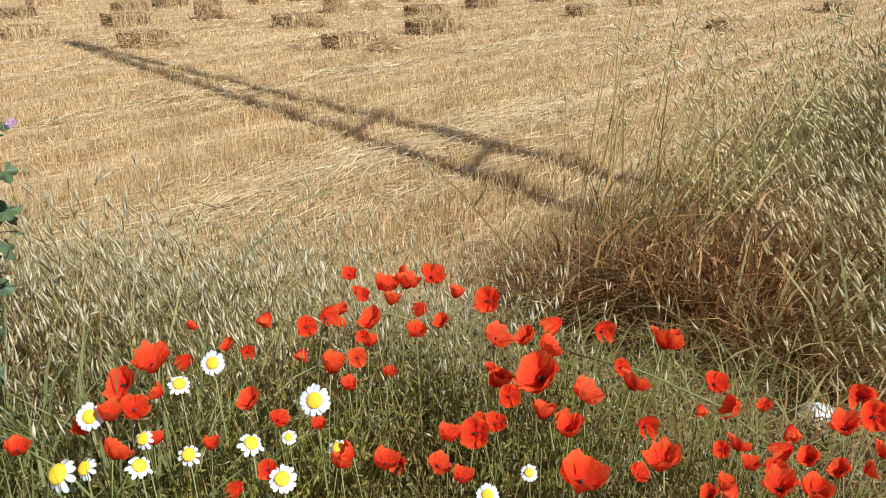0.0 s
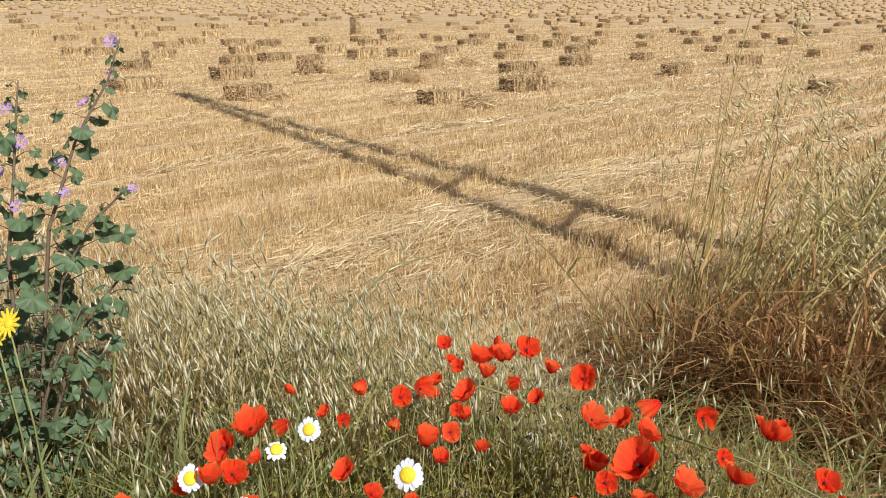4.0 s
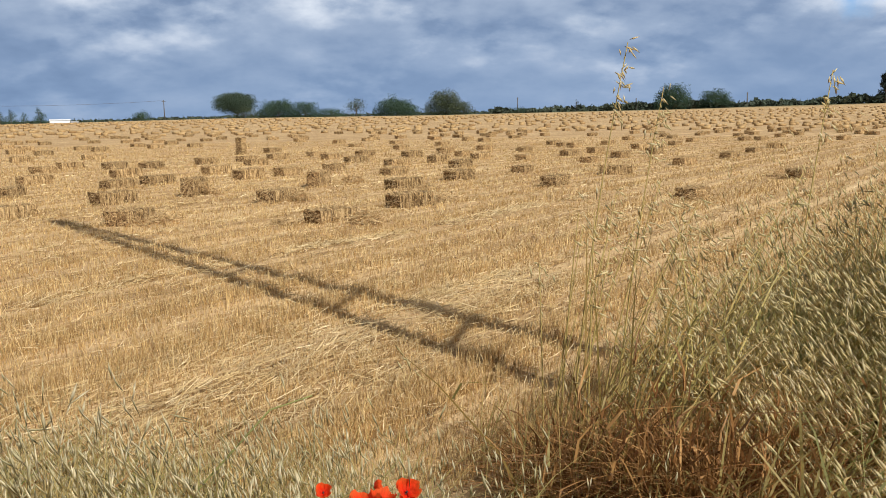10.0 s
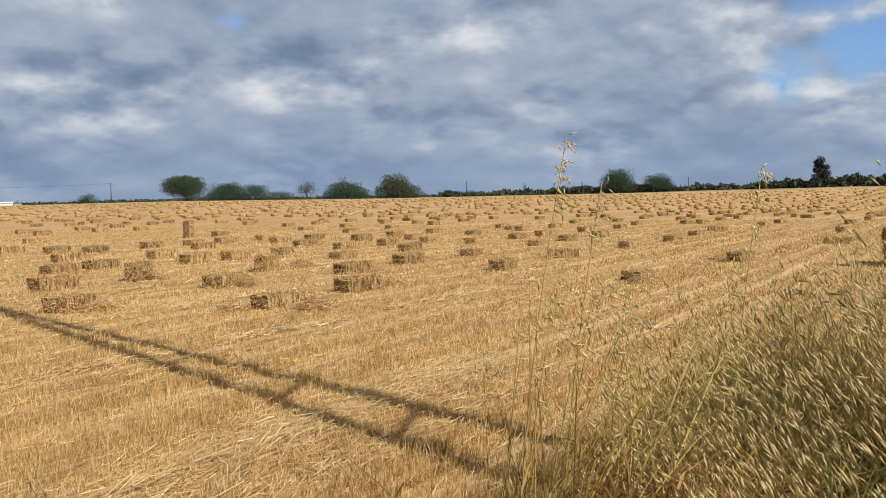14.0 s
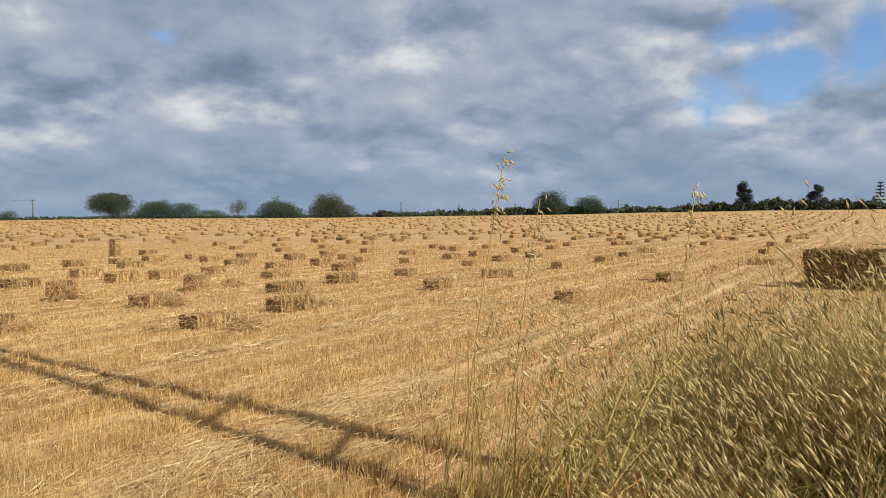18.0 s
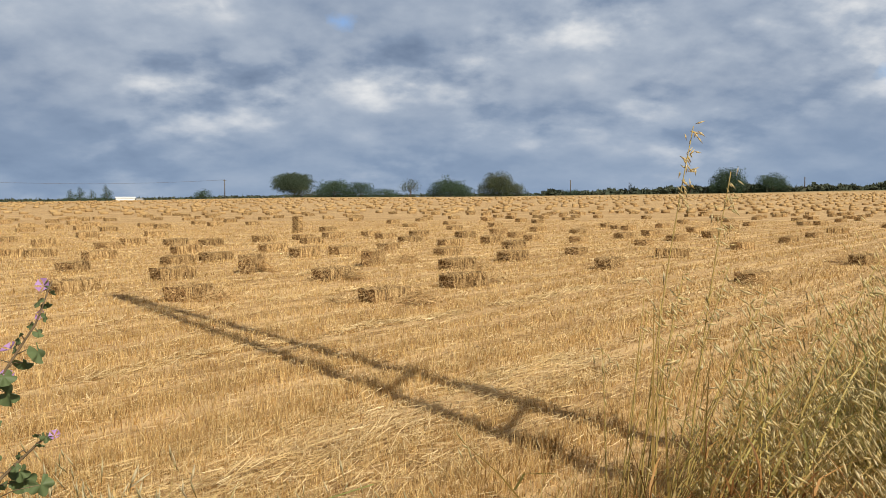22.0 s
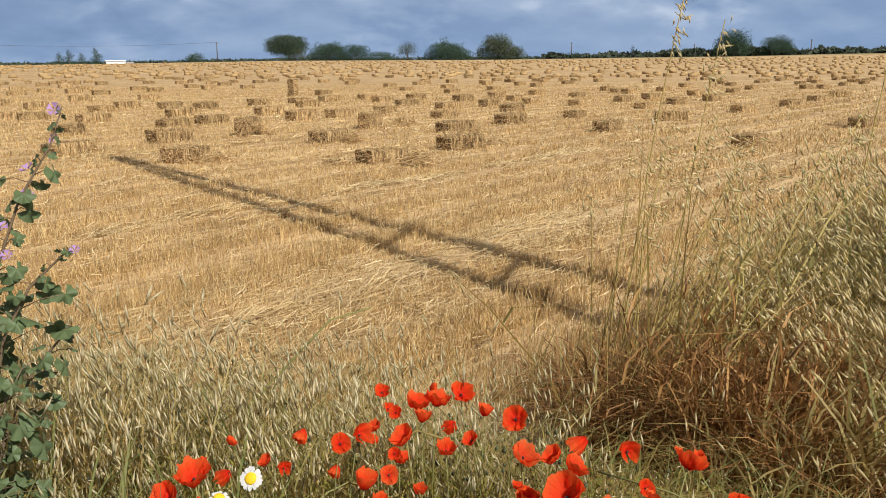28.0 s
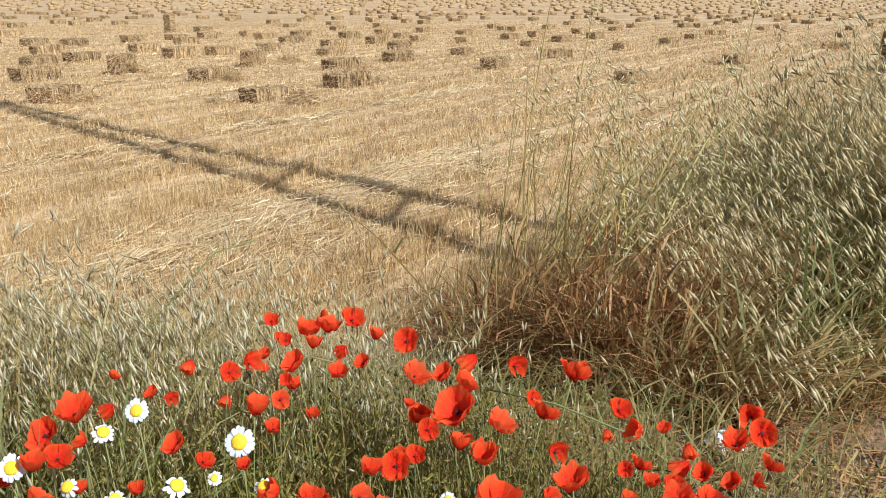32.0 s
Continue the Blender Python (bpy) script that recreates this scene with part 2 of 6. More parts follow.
def bale_material(name, dark, middle, light, along):
    """Pressed straw: upright flakes with dark gaps, short stems lying every way, each bale a little paler or browner."""
    m, t, b = material(name)
    obj = t.nodes.new("ShaderNodeTexCoord").outputs["Object"]
    own = t.nodes.new("ShaderNodeObjectInfo").outputs["Random"]
    mv = t.nodes.new("ShaderNodeMapping")
    mv.inputs["Scale"].default_value = along
    link(t, obj, mv.inputs[0])
    off = t.nodes.new("ShaderNodeCombineXYZ")
    link(t, math_node(t, "MULTIPLY", own, 40.0), off.inputs[0])
    link(t, math_node(t, "MULTIPLY", own, 17.0), off.inputs[1])
    link(t, off.outputs[0], mv.inputs["Location"])
    flakes = noise_tex(t, mv.outputs[0], 1.0, 4.0, 0.6, 0.4)
    stems = noise_tex(t, obj, 60.0, 3.0, 0.6)
    both = math_node(t, "ADD", math_node(t, "MULTIPLY", flakes, 0.72), math_node(t, "MULTIPLY", stems, 0.28))
    col = ramp(t, both, [(0.41, dark), (0.50, middle), (0.60, light)])
    dim = math_node(t, "ADD", math_node(t, "MULTIPLY", own, 0.45), 0.78)
    link(t, mix(t, 1.0, col, dim, "MULTIPLY"), b.inputs["Base Color"])
    b.inputs["Roughness"].default_value = 0.9
    b.inputs["Specular IOR Level"].default_value = 0.1
    bn = node(t, "ShaderNodeBump", Strength=1.0, Distance=0.05)
    link(t, both, bn.inputs["Height"])
    link(t, bn.outputs[0], b.inputs["Normal"])
    return m


M_BALE = bale_material("baled_straw", (0.11, 0.065, 0.027), (0.32, 0.205, 0.088), (0.58, 0.415, 0.20), (9.0, 24.0, 3.5))
M_BALE_FAR = plant("far_baled_straw", [(0.36, 0.235, 0.100), (0.44, 0.30, 0.135), (0.30, 0.19, 0.080)], 0.9, 0.0, 9.0, 0.6)
# browner cut ends, with the shade between their stems put into the colour
M_BALE_CUT_SHADE = bale_material("shaded_cut_straw_ends", (0.080, 0.045, 0.020), (0.23, 0.135, 0.058), (0.42, 0.27, 0.12), (26.0, 20.0, 16.0))
# darker straw for the stack: the shade on its face is in the colour
M_BALE_SHADED = bale_material("shaded_baled_straw", (0.060, 0.035, 0.017), (0.20, 0.122, 0.054), (0.42, 0.275, 0.122), (20.0, 7.0, 26.0))
M_BALE_STRAW = plant("bale_straw_ends", [(0.36, 0.225, 0.090), (0.72, 0.53, 0.27), (0.52, 0.35, 0.155)], 0.7, 0.15)
M_TWINE = plain("baler_twine", (0.30, 0.21, 0.11), 0.8)
M_DRY = plant("dry_grass", [(0.68, 0.48, 0.185), (0.58, 0.42, 0.155), (0.80, 0.60, 0.28), (0.48, 0.345, 0.12)], 0.6, 0.58, tint=(0.42, 0.37, 0.13))
M_YELLOWSTALK = plant("yellow_stalks", [(0.43, 0.31, 0.085), (0.32, 0.21, 0.062), (0.52, 0.41, 0.135), (0.30, 0.27, 0.08)], 0.5, 0.2)
M_HEAD = plant("oat_spikelets", [(0.76, 0.62, 0.33), (0.87, 0.75, 0.46), (0.64, 0.50, 0.23), (0.90, 0.80, 0.54), (0.78, 0.63, 0.34)], 0.55, 0.6, tint=(0.76, 0.67, 0.37))
M_GREYHEAD = plant("brome_spikelets", [(0.71, 0.62, 0.38), (0.87, 0.78, 0.53), (0.54, 0.48, 0.26), (0.76, 0.66, 0.41)], 0.55, 0.55)
M_SILVER = plant("silvery_brome_spikelets", [(0.744, 0.636, 0.396), (0.930, 0.828, 0.564), (0.600, 0.516, 0.288), (0.720, 0.648, 0.396)], 0.55, 0.55)
M_OLD = plant("withered_undergrowth", [(0.56, 0.39, 0.15), (0.46, 0.35, 0.125), (0.68, 0.51, 0.22), (0.46, 0.28, 0.10)], 0.6, 0.6, tint=(0.38, 0.36, 0.115), patch=3.0)
M_BROWN = plant("dead_brown_stalks", [(0.13, 0.056, 0.017), (0.28, 0.132, 0.040), (0.48, 0.27, 0.092), (0.17, 0.075, 0.023)], 0.6, 0.25)
M_GREEN = plant("green_grass", [(0.27, 0.31, 0.085), (0.37, 0.39, 0.13), (0.46, 0.44, 0.17), (0.22, 0.25, 0.07)], 0.55, 0.6)
M_WEED = plant("weed_foliage", [(0.168, 0.185, 0.022), (0.275, 0.271, 0.037), (0.399, 0.331, 0.067), (0.186, 0.176, 0.024), (0.470, 0.331, 0.084)], 0.55, 0.38, tint=(0.30, 0.215, 0.072), patch=5.0)
def petals(name, inner, outer, tip):
    """Poppy petals: deep red at the heart, paler and streaked towards the rim, thin enough for light to come through."""
    m, t, b = material(name)
    tc = t.nodes.new("ShaderNodeTexCoord").outputs["Object"]
    ln = t.nodes.new("ShaderNodeVectorMath")
    ln.operation = "LENGTH"
    link(t, tc, ln.inputs[0])
    sp = t.nodes.new("ShaderNodeSeparateXYZ")
    link(t, tc, sp.inputs[0])
    fan = math_node(t, "ARCTAN2", sp.outputs[1], sp.outputs[0])
    ray = t.nodes.new("ShaderNodeCombineXYZ")
    link(t, math_node(t, "MULTIPLY", fan, 14.0), ray.inputs[0])
    link(t, math_node(t, "MULTIPLY", ln.outputs["Value"], 60.0), ray.inputs[1])
    link(t, t.nodes.new("ShaderNodeObjectInfo").outputs["Random"], ray.inputs[2])
    vein = noise_tex(t, ray.outputs[0], 1.0, 4.0, 0.6)
    col = ramp(t, math_node(t, "MULTIPLY", ln.outputs["Value"], 33.0), [(0.0, (0.08, 0.006, 0.008)), (0.16, inner), (0.7, outer), (1.0, tip)])
    shade = math_node(t, "ADD", math_node(t, "MULTIPLY", vein, 0.5), 0.78)
    col = mix(t, 1.0, col, shade, "MULTIPLY")
    own = ramp(t, t.nodes["Object Info"].outputs["Random"], [(0.0, 0.86), (1.0, 1.0)])
    col = mix(t, 1.0, col, own, "MULTIPLY")
    link(t, col, b.inputs["Base Color"])
    b.inputs["Roughness"].default_value = 0.55
    b.inputs["Specular IOR Level"].default_value = 0.2
    bn = node(t, "ShaderNodeBump", Strength=0.7, Distance=0.004)
    link(t, vein, bn.inputs["Height"])
    link(t, bn.outputs[0], b.inputs["Normal"])
    tr = t.nodes.new("ShaderNodeBsdfTranslucent")
    link(t, col, tr.inputs[0])
    sh = t.nodes.new("ShaderNodeMixShader")
    sh.inputs[0].default_value = 0.54
    link(t, b.outputs[0], sh.inputs[1])
    link(t, tr.outputs[0], sh.inputs[2])
    link(t, sh.outputs[0], t.nodes["Material Output"].inputs[0])
    return m


M_POPPY = petals("poppy_petals", (0.96, 0.036, 0.007), (1.0, 0.098, 0.015), (1.0, 0.16, 0.03))
M_POPPY_PALE = petals("pale_poppy_petals", (0.92, 0.06, 0.012), (1.0, 0.15, 0.03), (1.0, 0.22, 0.055))
M_POPPY_DARK = plant("poppy_blotches", [(0.030, 0.016, 0.020), (0.055, 0.035, 0.030)], 0.8, 0.0)
M_CAPSULE = plant("poppy_capsules", [(0.10, 0.11, 0.045), (0.045, 0.045, 0.024)], 0.7, 0.0)
M_STEM = plant("flower_stems", [(0.165, 0.200, 0.050), (0.237, 0.230, 0.072), (0.124, 0.160, 0.036)], 0.55, 0.1)
M_WHITE = plant("daisy_rays", [(0.70, 0.70, 0.65), (0.76, 0.75, 0.70)], 0.5, 0.3, 120.0, 0.10)
M_YELLOW = plant("daisy_disc", [(0.80, 0.50, 0.015), (0.85, 0.58, 0.02)], 0.6, 0.1, 400.0, 0.35)
M_MALLOW = plant("mallow_leaves", [(0.085, 0.115, 0.046), (0.115, 0.155, 0.064), (0.16, 0.20, 0.090)], 0.5, 0.3, 30.0, 0.35)
M_MALLOW_STEM = plant("mallow_stems", [(0.13, 0.085, 0.05), (0.17, 0.14, 0.07)], 0.6, 0.0)
M_MAUVE = plant("mallow_petals", [(0.42, 0.22, 0.52), (0.52, 0.33, 0.62)], 0.5, 0.4, 90.0, 0.2)
# far foliage: distance haze is put into these greyed, slightly bluish greens
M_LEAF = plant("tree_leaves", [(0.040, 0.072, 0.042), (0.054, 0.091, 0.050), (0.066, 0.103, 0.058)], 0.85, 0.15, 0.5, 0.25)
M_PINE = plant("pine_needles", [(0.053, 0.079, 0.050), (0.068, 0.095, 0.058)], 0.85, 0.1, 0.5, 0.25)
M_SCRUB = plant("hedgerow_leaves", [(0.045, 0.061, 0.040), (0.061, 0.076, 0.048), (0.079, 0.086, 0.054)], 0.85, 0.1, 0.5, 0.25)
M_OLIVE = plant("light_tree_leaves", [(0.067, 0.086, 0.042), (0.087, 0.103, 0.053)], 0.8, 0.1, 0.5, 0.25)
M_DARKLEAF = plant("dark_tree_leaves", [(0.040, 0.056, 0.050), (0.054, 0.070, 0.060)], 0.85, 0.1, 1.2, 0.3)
M_BARK = plain("bark", (0.13, 0.10, 0.075), 0.9, 0, 6.0, 0.4)
M_POLE = plain("weathered_pole", (0.10, 0.09, 0.08), 0.85, 0, 6.0, 0.3)
M_WALL = plain("white_render", (0.78, 0.77, 0.74), 0.8, 0, 2.0, 0.15)
M_ROOF = plain("grey_roof", (0.34, 0.33, 0.32), 0.7, 0, 2.0, 0.2)
M_PAPER = plain("crumpled_white_paper", (0.80, 0.79, 0.76), 0.7, 0, 60.0, 0.12, 0.3)


# ---- building helpers ----
def mesh_from(name, verts, faces, mats, smooth=False):
    me = bpy.data.meshes.new(name)
    me.from_pydata([tuple(v) for v in verts], [], faces)
    for m in mats:
        me.materials.append(m)
    if smooth:
        me.polygons.foreach_set("use_smooth", [True] * len(me.polygons))
    me.update()
    return me


def mesh_arrays(name, verts, loops, sizes, mat):
    """A mesh from numpy arrays: vertices, corner indices, and the number of corners of each face."""
    me = bpy.data.meshes.new(name)
    me.vertices.add(len(verts))
    me.vertices.foreach_set("co", np.ascontiguousarray(verts, np.float32).ravel())
    me.loops.add(len(loops))
    me.loops.foreach_set("vertex_index", np.ascontiguousarray(loops, np.int32))
    me.polygons.add(len(sizes))
    starts = np.concatenate([[0], np.cumsum(sizes)[:-1]])
    me.polygons.foreach_set("loop_start", starts.astype(np.int32))
    me.polygons.foreach_set("loop_total", np.ascontiguousarray(sizes, np.int32))
    me.materials.append(mat)
    me.update(calc_edges=True)
    me.validate()
    return me


def part(name, data, mat, parent, label=""):
    """One mesh object under a thing or a part, from a bmesh or a mesh."""
    if isinstance(data, bmesh.types.BMesh):
        me = bpy.data.meshes.new(name)
        data.to_mesh(me)
        data.free()
        data = me
    if mat is not None and not data.materials:
        data.materials.append(mat)
    ob = new(name, data)
    ob.parent = parent
    return tagged(ob, label)


def thing(name, m, label, category, group="", kind=""):
    ob = new(name)
    ob.matrix_basis = m
    return tagged(ob, label, category, group, kind)


def smoothstep(a, b, v):
    w = np.clip((v - a) / (b - a), 0, 1)
    return w * w * (3 - 2 * w)


def terrain(x, y):
    """Height of the ground: the flat field, the low bank of the verge, and a slow rise towards the far hedge."""
    x, y = np.asarray(x, float), np.asarray(y, float)
    edge = 4.5 + 0.22 * np.clip(x - 1.0, 0, 8)
    bank = 0.45 * (1 - smoothstep(0.25, 1.0, (y - 0.6) / (edge - 0.6)))
    d = np.hypot(x, y)
    rise = np.clip((d - 110) / 140, 0, 1.2) ** 1.25 * np.interp(x, [-150, -90, -38, 29, 100, 154, 200], [0.4, 0.95, 1.6, 1.67, 2.3, 3.05, 3.3]) * smoothstep(0, 30, y)
    bumps = 0.012 * np.sin(2.1 * x + 1.3 * y) + 0.010 * np.sin(5.3 * x - 3.7 * y) + 0.006 * np.sin(11 * x + 9 * y)
    return bank + rise + bumps * np.where(d < 60, 1, 0.3)


def ribbons(base, height, lean, width, bend=0.5, face=None, levels=(0, 0.4, 0.75)):
    """Tapered, curved blades: arrays of verts, loops, sizes, and the points of the tips."""
    n = len(base)
    ang = rng.uniform(0, 2 * np.pi, n) if face is None else face
    side = np.stack([np.cos(ang), np.sin(ang), np.zeros(n)], 1)
    lean3 = np.stack([lean[:, 0], lean[:, 1], np.zeros(n)], 1)

    def centre(s):
        c = base + lean3 * (height * s ** (1 + bend))[:, None]
        c[:, 2] += height * s * (1 - 0.35 * np.clip(np.hypot(lean[:, 0], lean[:, 1]), 0, 1.4) * s)
        return c

    k = len(levels)
    v = np.empty((n, 2 * k + 1, 3))
    for i, s in enumerate(levels):
        c, w = centre(np.full(n, s)), (width * (1 - 0.55 * s) * 0.5)[:, None]
        v[:, 2 * i], v[:, 2 * i + 1] = c - side * w, c + side * w
    v[:, 2 * k] = centre(np.ones(n))
    quads = [[2 * i, 2 * i + 1, 2 * i + 3, 2 * i + 2] for i in range(k - 1)]
    pattern = np.array(sum(quads, []) + [2 * k - 2, 2 * k - 1, 2 * k])
    loops = (pattern[None] + (2 * k + 1) * np.arange(n)[:, None]).ravel()
    sizes = np.tile([4] * (k - 1) + [3], n)
    return v.reshape(-1, 3), loops, sizes, centre


def grains(base, way, length, width):
    """Slim three-sided spikelets."""
    n = len(base)
    way = way / np.linalg.norm(way, axis=1)[:, None]
    a = np.cross(way, np.array([0.3, 0.8, 0.5]))
    a /= np.linalg.norm(a, axis=1)[:, None]
    b = np.cross(way, a)
    v = np.empty((n, 5, 3))
    v[:, 0] = base
    mid = base + way * (length * 0.4)[:, None]
    for i in range(3):
        th = 2 * np.pi * i / 3
        v[:, 1 + i] = mid + (a * np.cos(th) + b * np.sin(th)) * (width * 0.5)[:, None]
    v[:, 4] = base + way * length[:, None]
    pattern = np.array([0, 2, 1, 0, 3, 2, 0, 1, 3, 4, 1, 2, 4, 2, 3, 4, 3, 1])
    loops = (pattern[None] + 5 * np.arange(n)[:, None]).ravel()
    return v.reshape(-1, 3), loops, np.full(6 * n, 3)


def join(*sets):
    vs, ls, ss, off = [], [], [], 0
    for v, l, s in sets:
        vs.append(v), ls.append(l + off), ss.append(s)
        off += len(v)
    return np.concatenate(vs), np.concatenate(ls), np.concatenate(ss)


def stuff(name, arrays, mat, label, category):
    return tagged(new(name, mesh_arrays(name, *arrays, mat)), label, category, kind="stuff")


rng = np.random.default_rng(7)


def on_ground(x, y, sink=0.01):
    return np.stack([x, y, terrain(x, y) - sink], 1)


def tube(points, radii, sides=6):
    """A bmesh of a bent, tapered rod."""
    bm = bmesh.new()
    rings = []
    pts = [Vector(p) for p in points]
    for i, p in enumerate(pts):
        d = (pts[min(i + 1, len(pts) - 1)] - pts[max(i - 1, 0)]).normalized()
        a = d.cross(Vector((0.31, 0.87, 0.38))).normalized()
        b = d.cross(a)
        rings.append([bm.verts.new(p + (a * math.cos(2 * math.pi * k / sides) + b * math.sin(2 * math.pi * k / sides)) * radii[i]) for k in range(sides)])
    for r, q in zip(rings, rings[1:]):
        for k in range(sides):
            bm.faces.new((r[k], r[(k + 1) % sides], q[(k + 1) % sides], q[k])).smooth = True
    bm.faces.new(rings[0][::-1]), bm.faces.new(rings[-1])
    return bm


def box(bm, size, centre=(0, 0, 0), turn=None):
    m = Matrix.Translation(centre) @ (turn or Matrix()) @ Matrix.Diagonal((*size, 1))
    return bmesh.ops.create_cube(bm, size=1, matrix=m)["verts"]


# ---- ground ----
def build_ground():
    u = np.linspace(-1, 1, 190)
    gx, gy = np.meshgrid(np.sinh(8.3 * u), np.sinh(8.3 * u) + 3.0)
    z = terrain(gx, gy)
    v = np.stack([gx, gy, z], -1).reshape(-1, 3)
    n = len(u)
    i, j = np.meshgrid(np.arange(n - 1), np.arange(n - 1))
    a = (j * n + i).ravel()
    loops = np.stack([a, a + 1, a + n + 1, a + n], 1).ravel()
    me = mesh_arrays("ground", v, loops, np.full(len(a), 4), M_GROUND)
    me.polygons.foreach_set("use_smooth", [True] * len(me.polygons))
    return tagged(new("ground", me), "harvested field of pale straw stubble with a low earth bank", "ground", kind="structure")


build_ground()

# ---- field: stubble and loose straw ----
def field_points(n, near, far, low=-38, high=50):
    """Places in the field, thinner further out."""
    d = np.exp(rng.uniform(math.log(near), math.log(far), n))
    az = np.radians(rng.uniform(low, high, n))
    x, y = d * np.sin(az), d * np.cos(az)
    keep = y > 4.15 + 0.22 * np.clip(x - 1, 0, 8) + rng.uniform(-0.5, 0.5, n)
    return x[keep], y[keep], d[keep]


def raked(along, across):
    """Where the straw was raked into a broad loose patch, between 0 and 1."""
    bend = across + 0.16 * np.sin(along * 1.3) + 0.07 * np.sin(along * 3.7)
    return np.exp(-((bend + 4.05) / 0.55) ** 2) * smoothstep(1.6, 2.6, along) * smoothstep(8.6, 6.0, along)


def build_stubble():
    x, y, d = field_points(540000, 3.9, 62.0)
    c, s = math.cos(radians(ROW)), math.sin(radians(ROW))
    along, across = x * s + y * c, x * c - y * s
    snap = np.round(across / 0.15) * 0.15 + rng.normal(0, 0.022, len(x))
    across = np.where(d < 20, snap, across)
    x, y = along * s + across * c, along * c - across * s
    lane = 0.5 + 0.5 * np.sin(across * 2.05 + 0.7 * np.sin(along * 0.2))
    band = 0.5 + 0.5 * np.sin(across * 6.1 + 0.9 * np.sin(along * 0.13) + 1.2 * np.sin(across * 1.9))
    keep = rng.uniform(0, 1, len(x)) < 0.30 + 0.70 * band
    keep &= rng.uniform(0, 1, len(x)) > 0.5 * raked(along, across)
    x, y, d, lane, band = x[keep], y[keep], d[keep], lane[keep], band[keep]
    h = rng.uniform(0.05, 0.160, len(x)) * (0.60 + 0.35 * lane + 0.25 * band) * np.interp(d, [7, 14], [1.0, 0.72])
    w = 0.0042 * np.clip(d / 6.0, 1, 7)
    lean = rng.normal(0, 0.26, (len(x), 2))
    v, l, z, _ = ribbons(on_ground(x, y), h, lean, w, 0.2, levels=(0, 0.6))
    stuff("stubble", (v, l, z), M_STUBBLE, "short golden wheat stubble in drilled rows", "stubble")


def lying(x, y, length, width, spread, lift=0.02):
    """Straws that lie on the ground, roughly along the rows."""
    n = len(x)
    th = radians(90 - ROW) + rng.normal(0, spread, n)
    way = np.stack([np.cos(th), np.sin(th), rng.normal(0, 0.10, n)], 1)
    side = np.stack([-np.sin(th), np.cos(th), rng.normal(0, 0.5, n)], 1)
    c = np.stack([x, y, terrain(x, y) + rng.uniform(0.006, lift, n)], 1)
    a, b = (length * 0.5)[:, None], (width * 0.5)[:, None]
    v = np.empty((n, 4, 3))
    v[:, 0], v[:, 1], v[:, 2], v[:, 3] = c - way * a - side * b, c - way * a + side * b, c + way * a + side * b, c + way * a - side * b
    v[:, 2:, 2] += rng.uniform(0, 0.03, (n, 1))
    return v.reshape(-1, 3), np.arange(4 * n), np.full(n, 4)


def build_loose_straw():
    x, y, d = field_points(30000, 4.0, 45.0)
    sets = [lying(x, y, rng.uniform(0.05, 0.17, len(x)), 0.0035 * np.clip(d / 6, 1, 6), 0.9, 0.06)]
    # the swaths left where the straw was raked up
    c, s = math.cos(radians(ROW)), math.sin(radians(ROW))
    for mid, wide, n, lo, hi in ((-4.25, 0.30, 2600, 1.8, 9.0), (-4.75, 0.14, 1700, 2.5, 8.0), (-5.3, 0.10, 1300, 5.0, 16), (-7.65, 0.12, 2600, 3.0, 16.0),
                                 (-6.05, 0.08, 700, 6.0, 18.0), (-10.9, 0.14, 1600, 4.0, 30.0), (-14.1, 0.16, 1600, 4.0, 40.0)):
        along = rng.uniform(lo, hi, n)
        gap = np.sin(along * 1.7 + mid) + 0.6 * np.sin(along * 4.1) > -0.75
        along = along[gap]
        across = mid + 0.10 * np.sin(along * 0.9 + mid) + rng.normal(0, wide, len(along))
        x, y = along * s + across * c, along * c - across * s
        ok = y > 4.4
        x, y, dd = x[ok], y[ok], np.hypot(x[ok], y[ok])
        sets.append(lying(x, y, rng.uniform(0.08, 0.25, len(x)), 0.0038 * np.clip(dd / 7, 1, 5), 0.50, 0.035))
    along, across = rng.uniform(1.6, 8.6, 8500), rng.uniform(-5.4, -2.8, 8500)
    ok = rng.uniform(0, 1, 8500) < raked(along, across) * (0.35 + 0.65 * (np.sin(across * 19 + 1.5 * np.sin(along * 0.8)) > -0.1))
    x, y = (along * s + across * c)[ok], (along * c - across * s)[ok]
    sets.append(lying(x, y, rng.uniform(0.08, 0.30, len(x)), rng.uniform(0.0028, 0.005, len(x)), 0.65, 0.06))
    for k in range(26):
        mid = -3.4 - 1.07 * k + rng.normal(0, 0.15)
        along = rng.uniform(1.0, 12 + 2.2 * k, 420)
        along = along[np.sin(along * 0.6 + 2 * k) > -0.3]
        across = mid + 0.06 * np.sin(along * 0.7 + k) + rng.normal(0, 0.06, len(along))
        x, y = along * s + across * c, along * c - across * s
        ok = y > 4.4
        x, y, dd = x[ok], y[ok], np.hypot(x[ok], y[ok])
        sets.append(lying(x, y, rng.uniform(0.05, 0.17, len(x)), 0.0036 * np.clip(dd / 7, 1, 5), 0.5, 0.06))
    stuff("loose_straw", join(*sets), M_SWATH, "pale loose straw left in thin swaths on the stubble", "straw")


build_stubble()
build_loose_straw()

# ---- straw bales ----
BALE = (0.43, 0.86, 0.315)


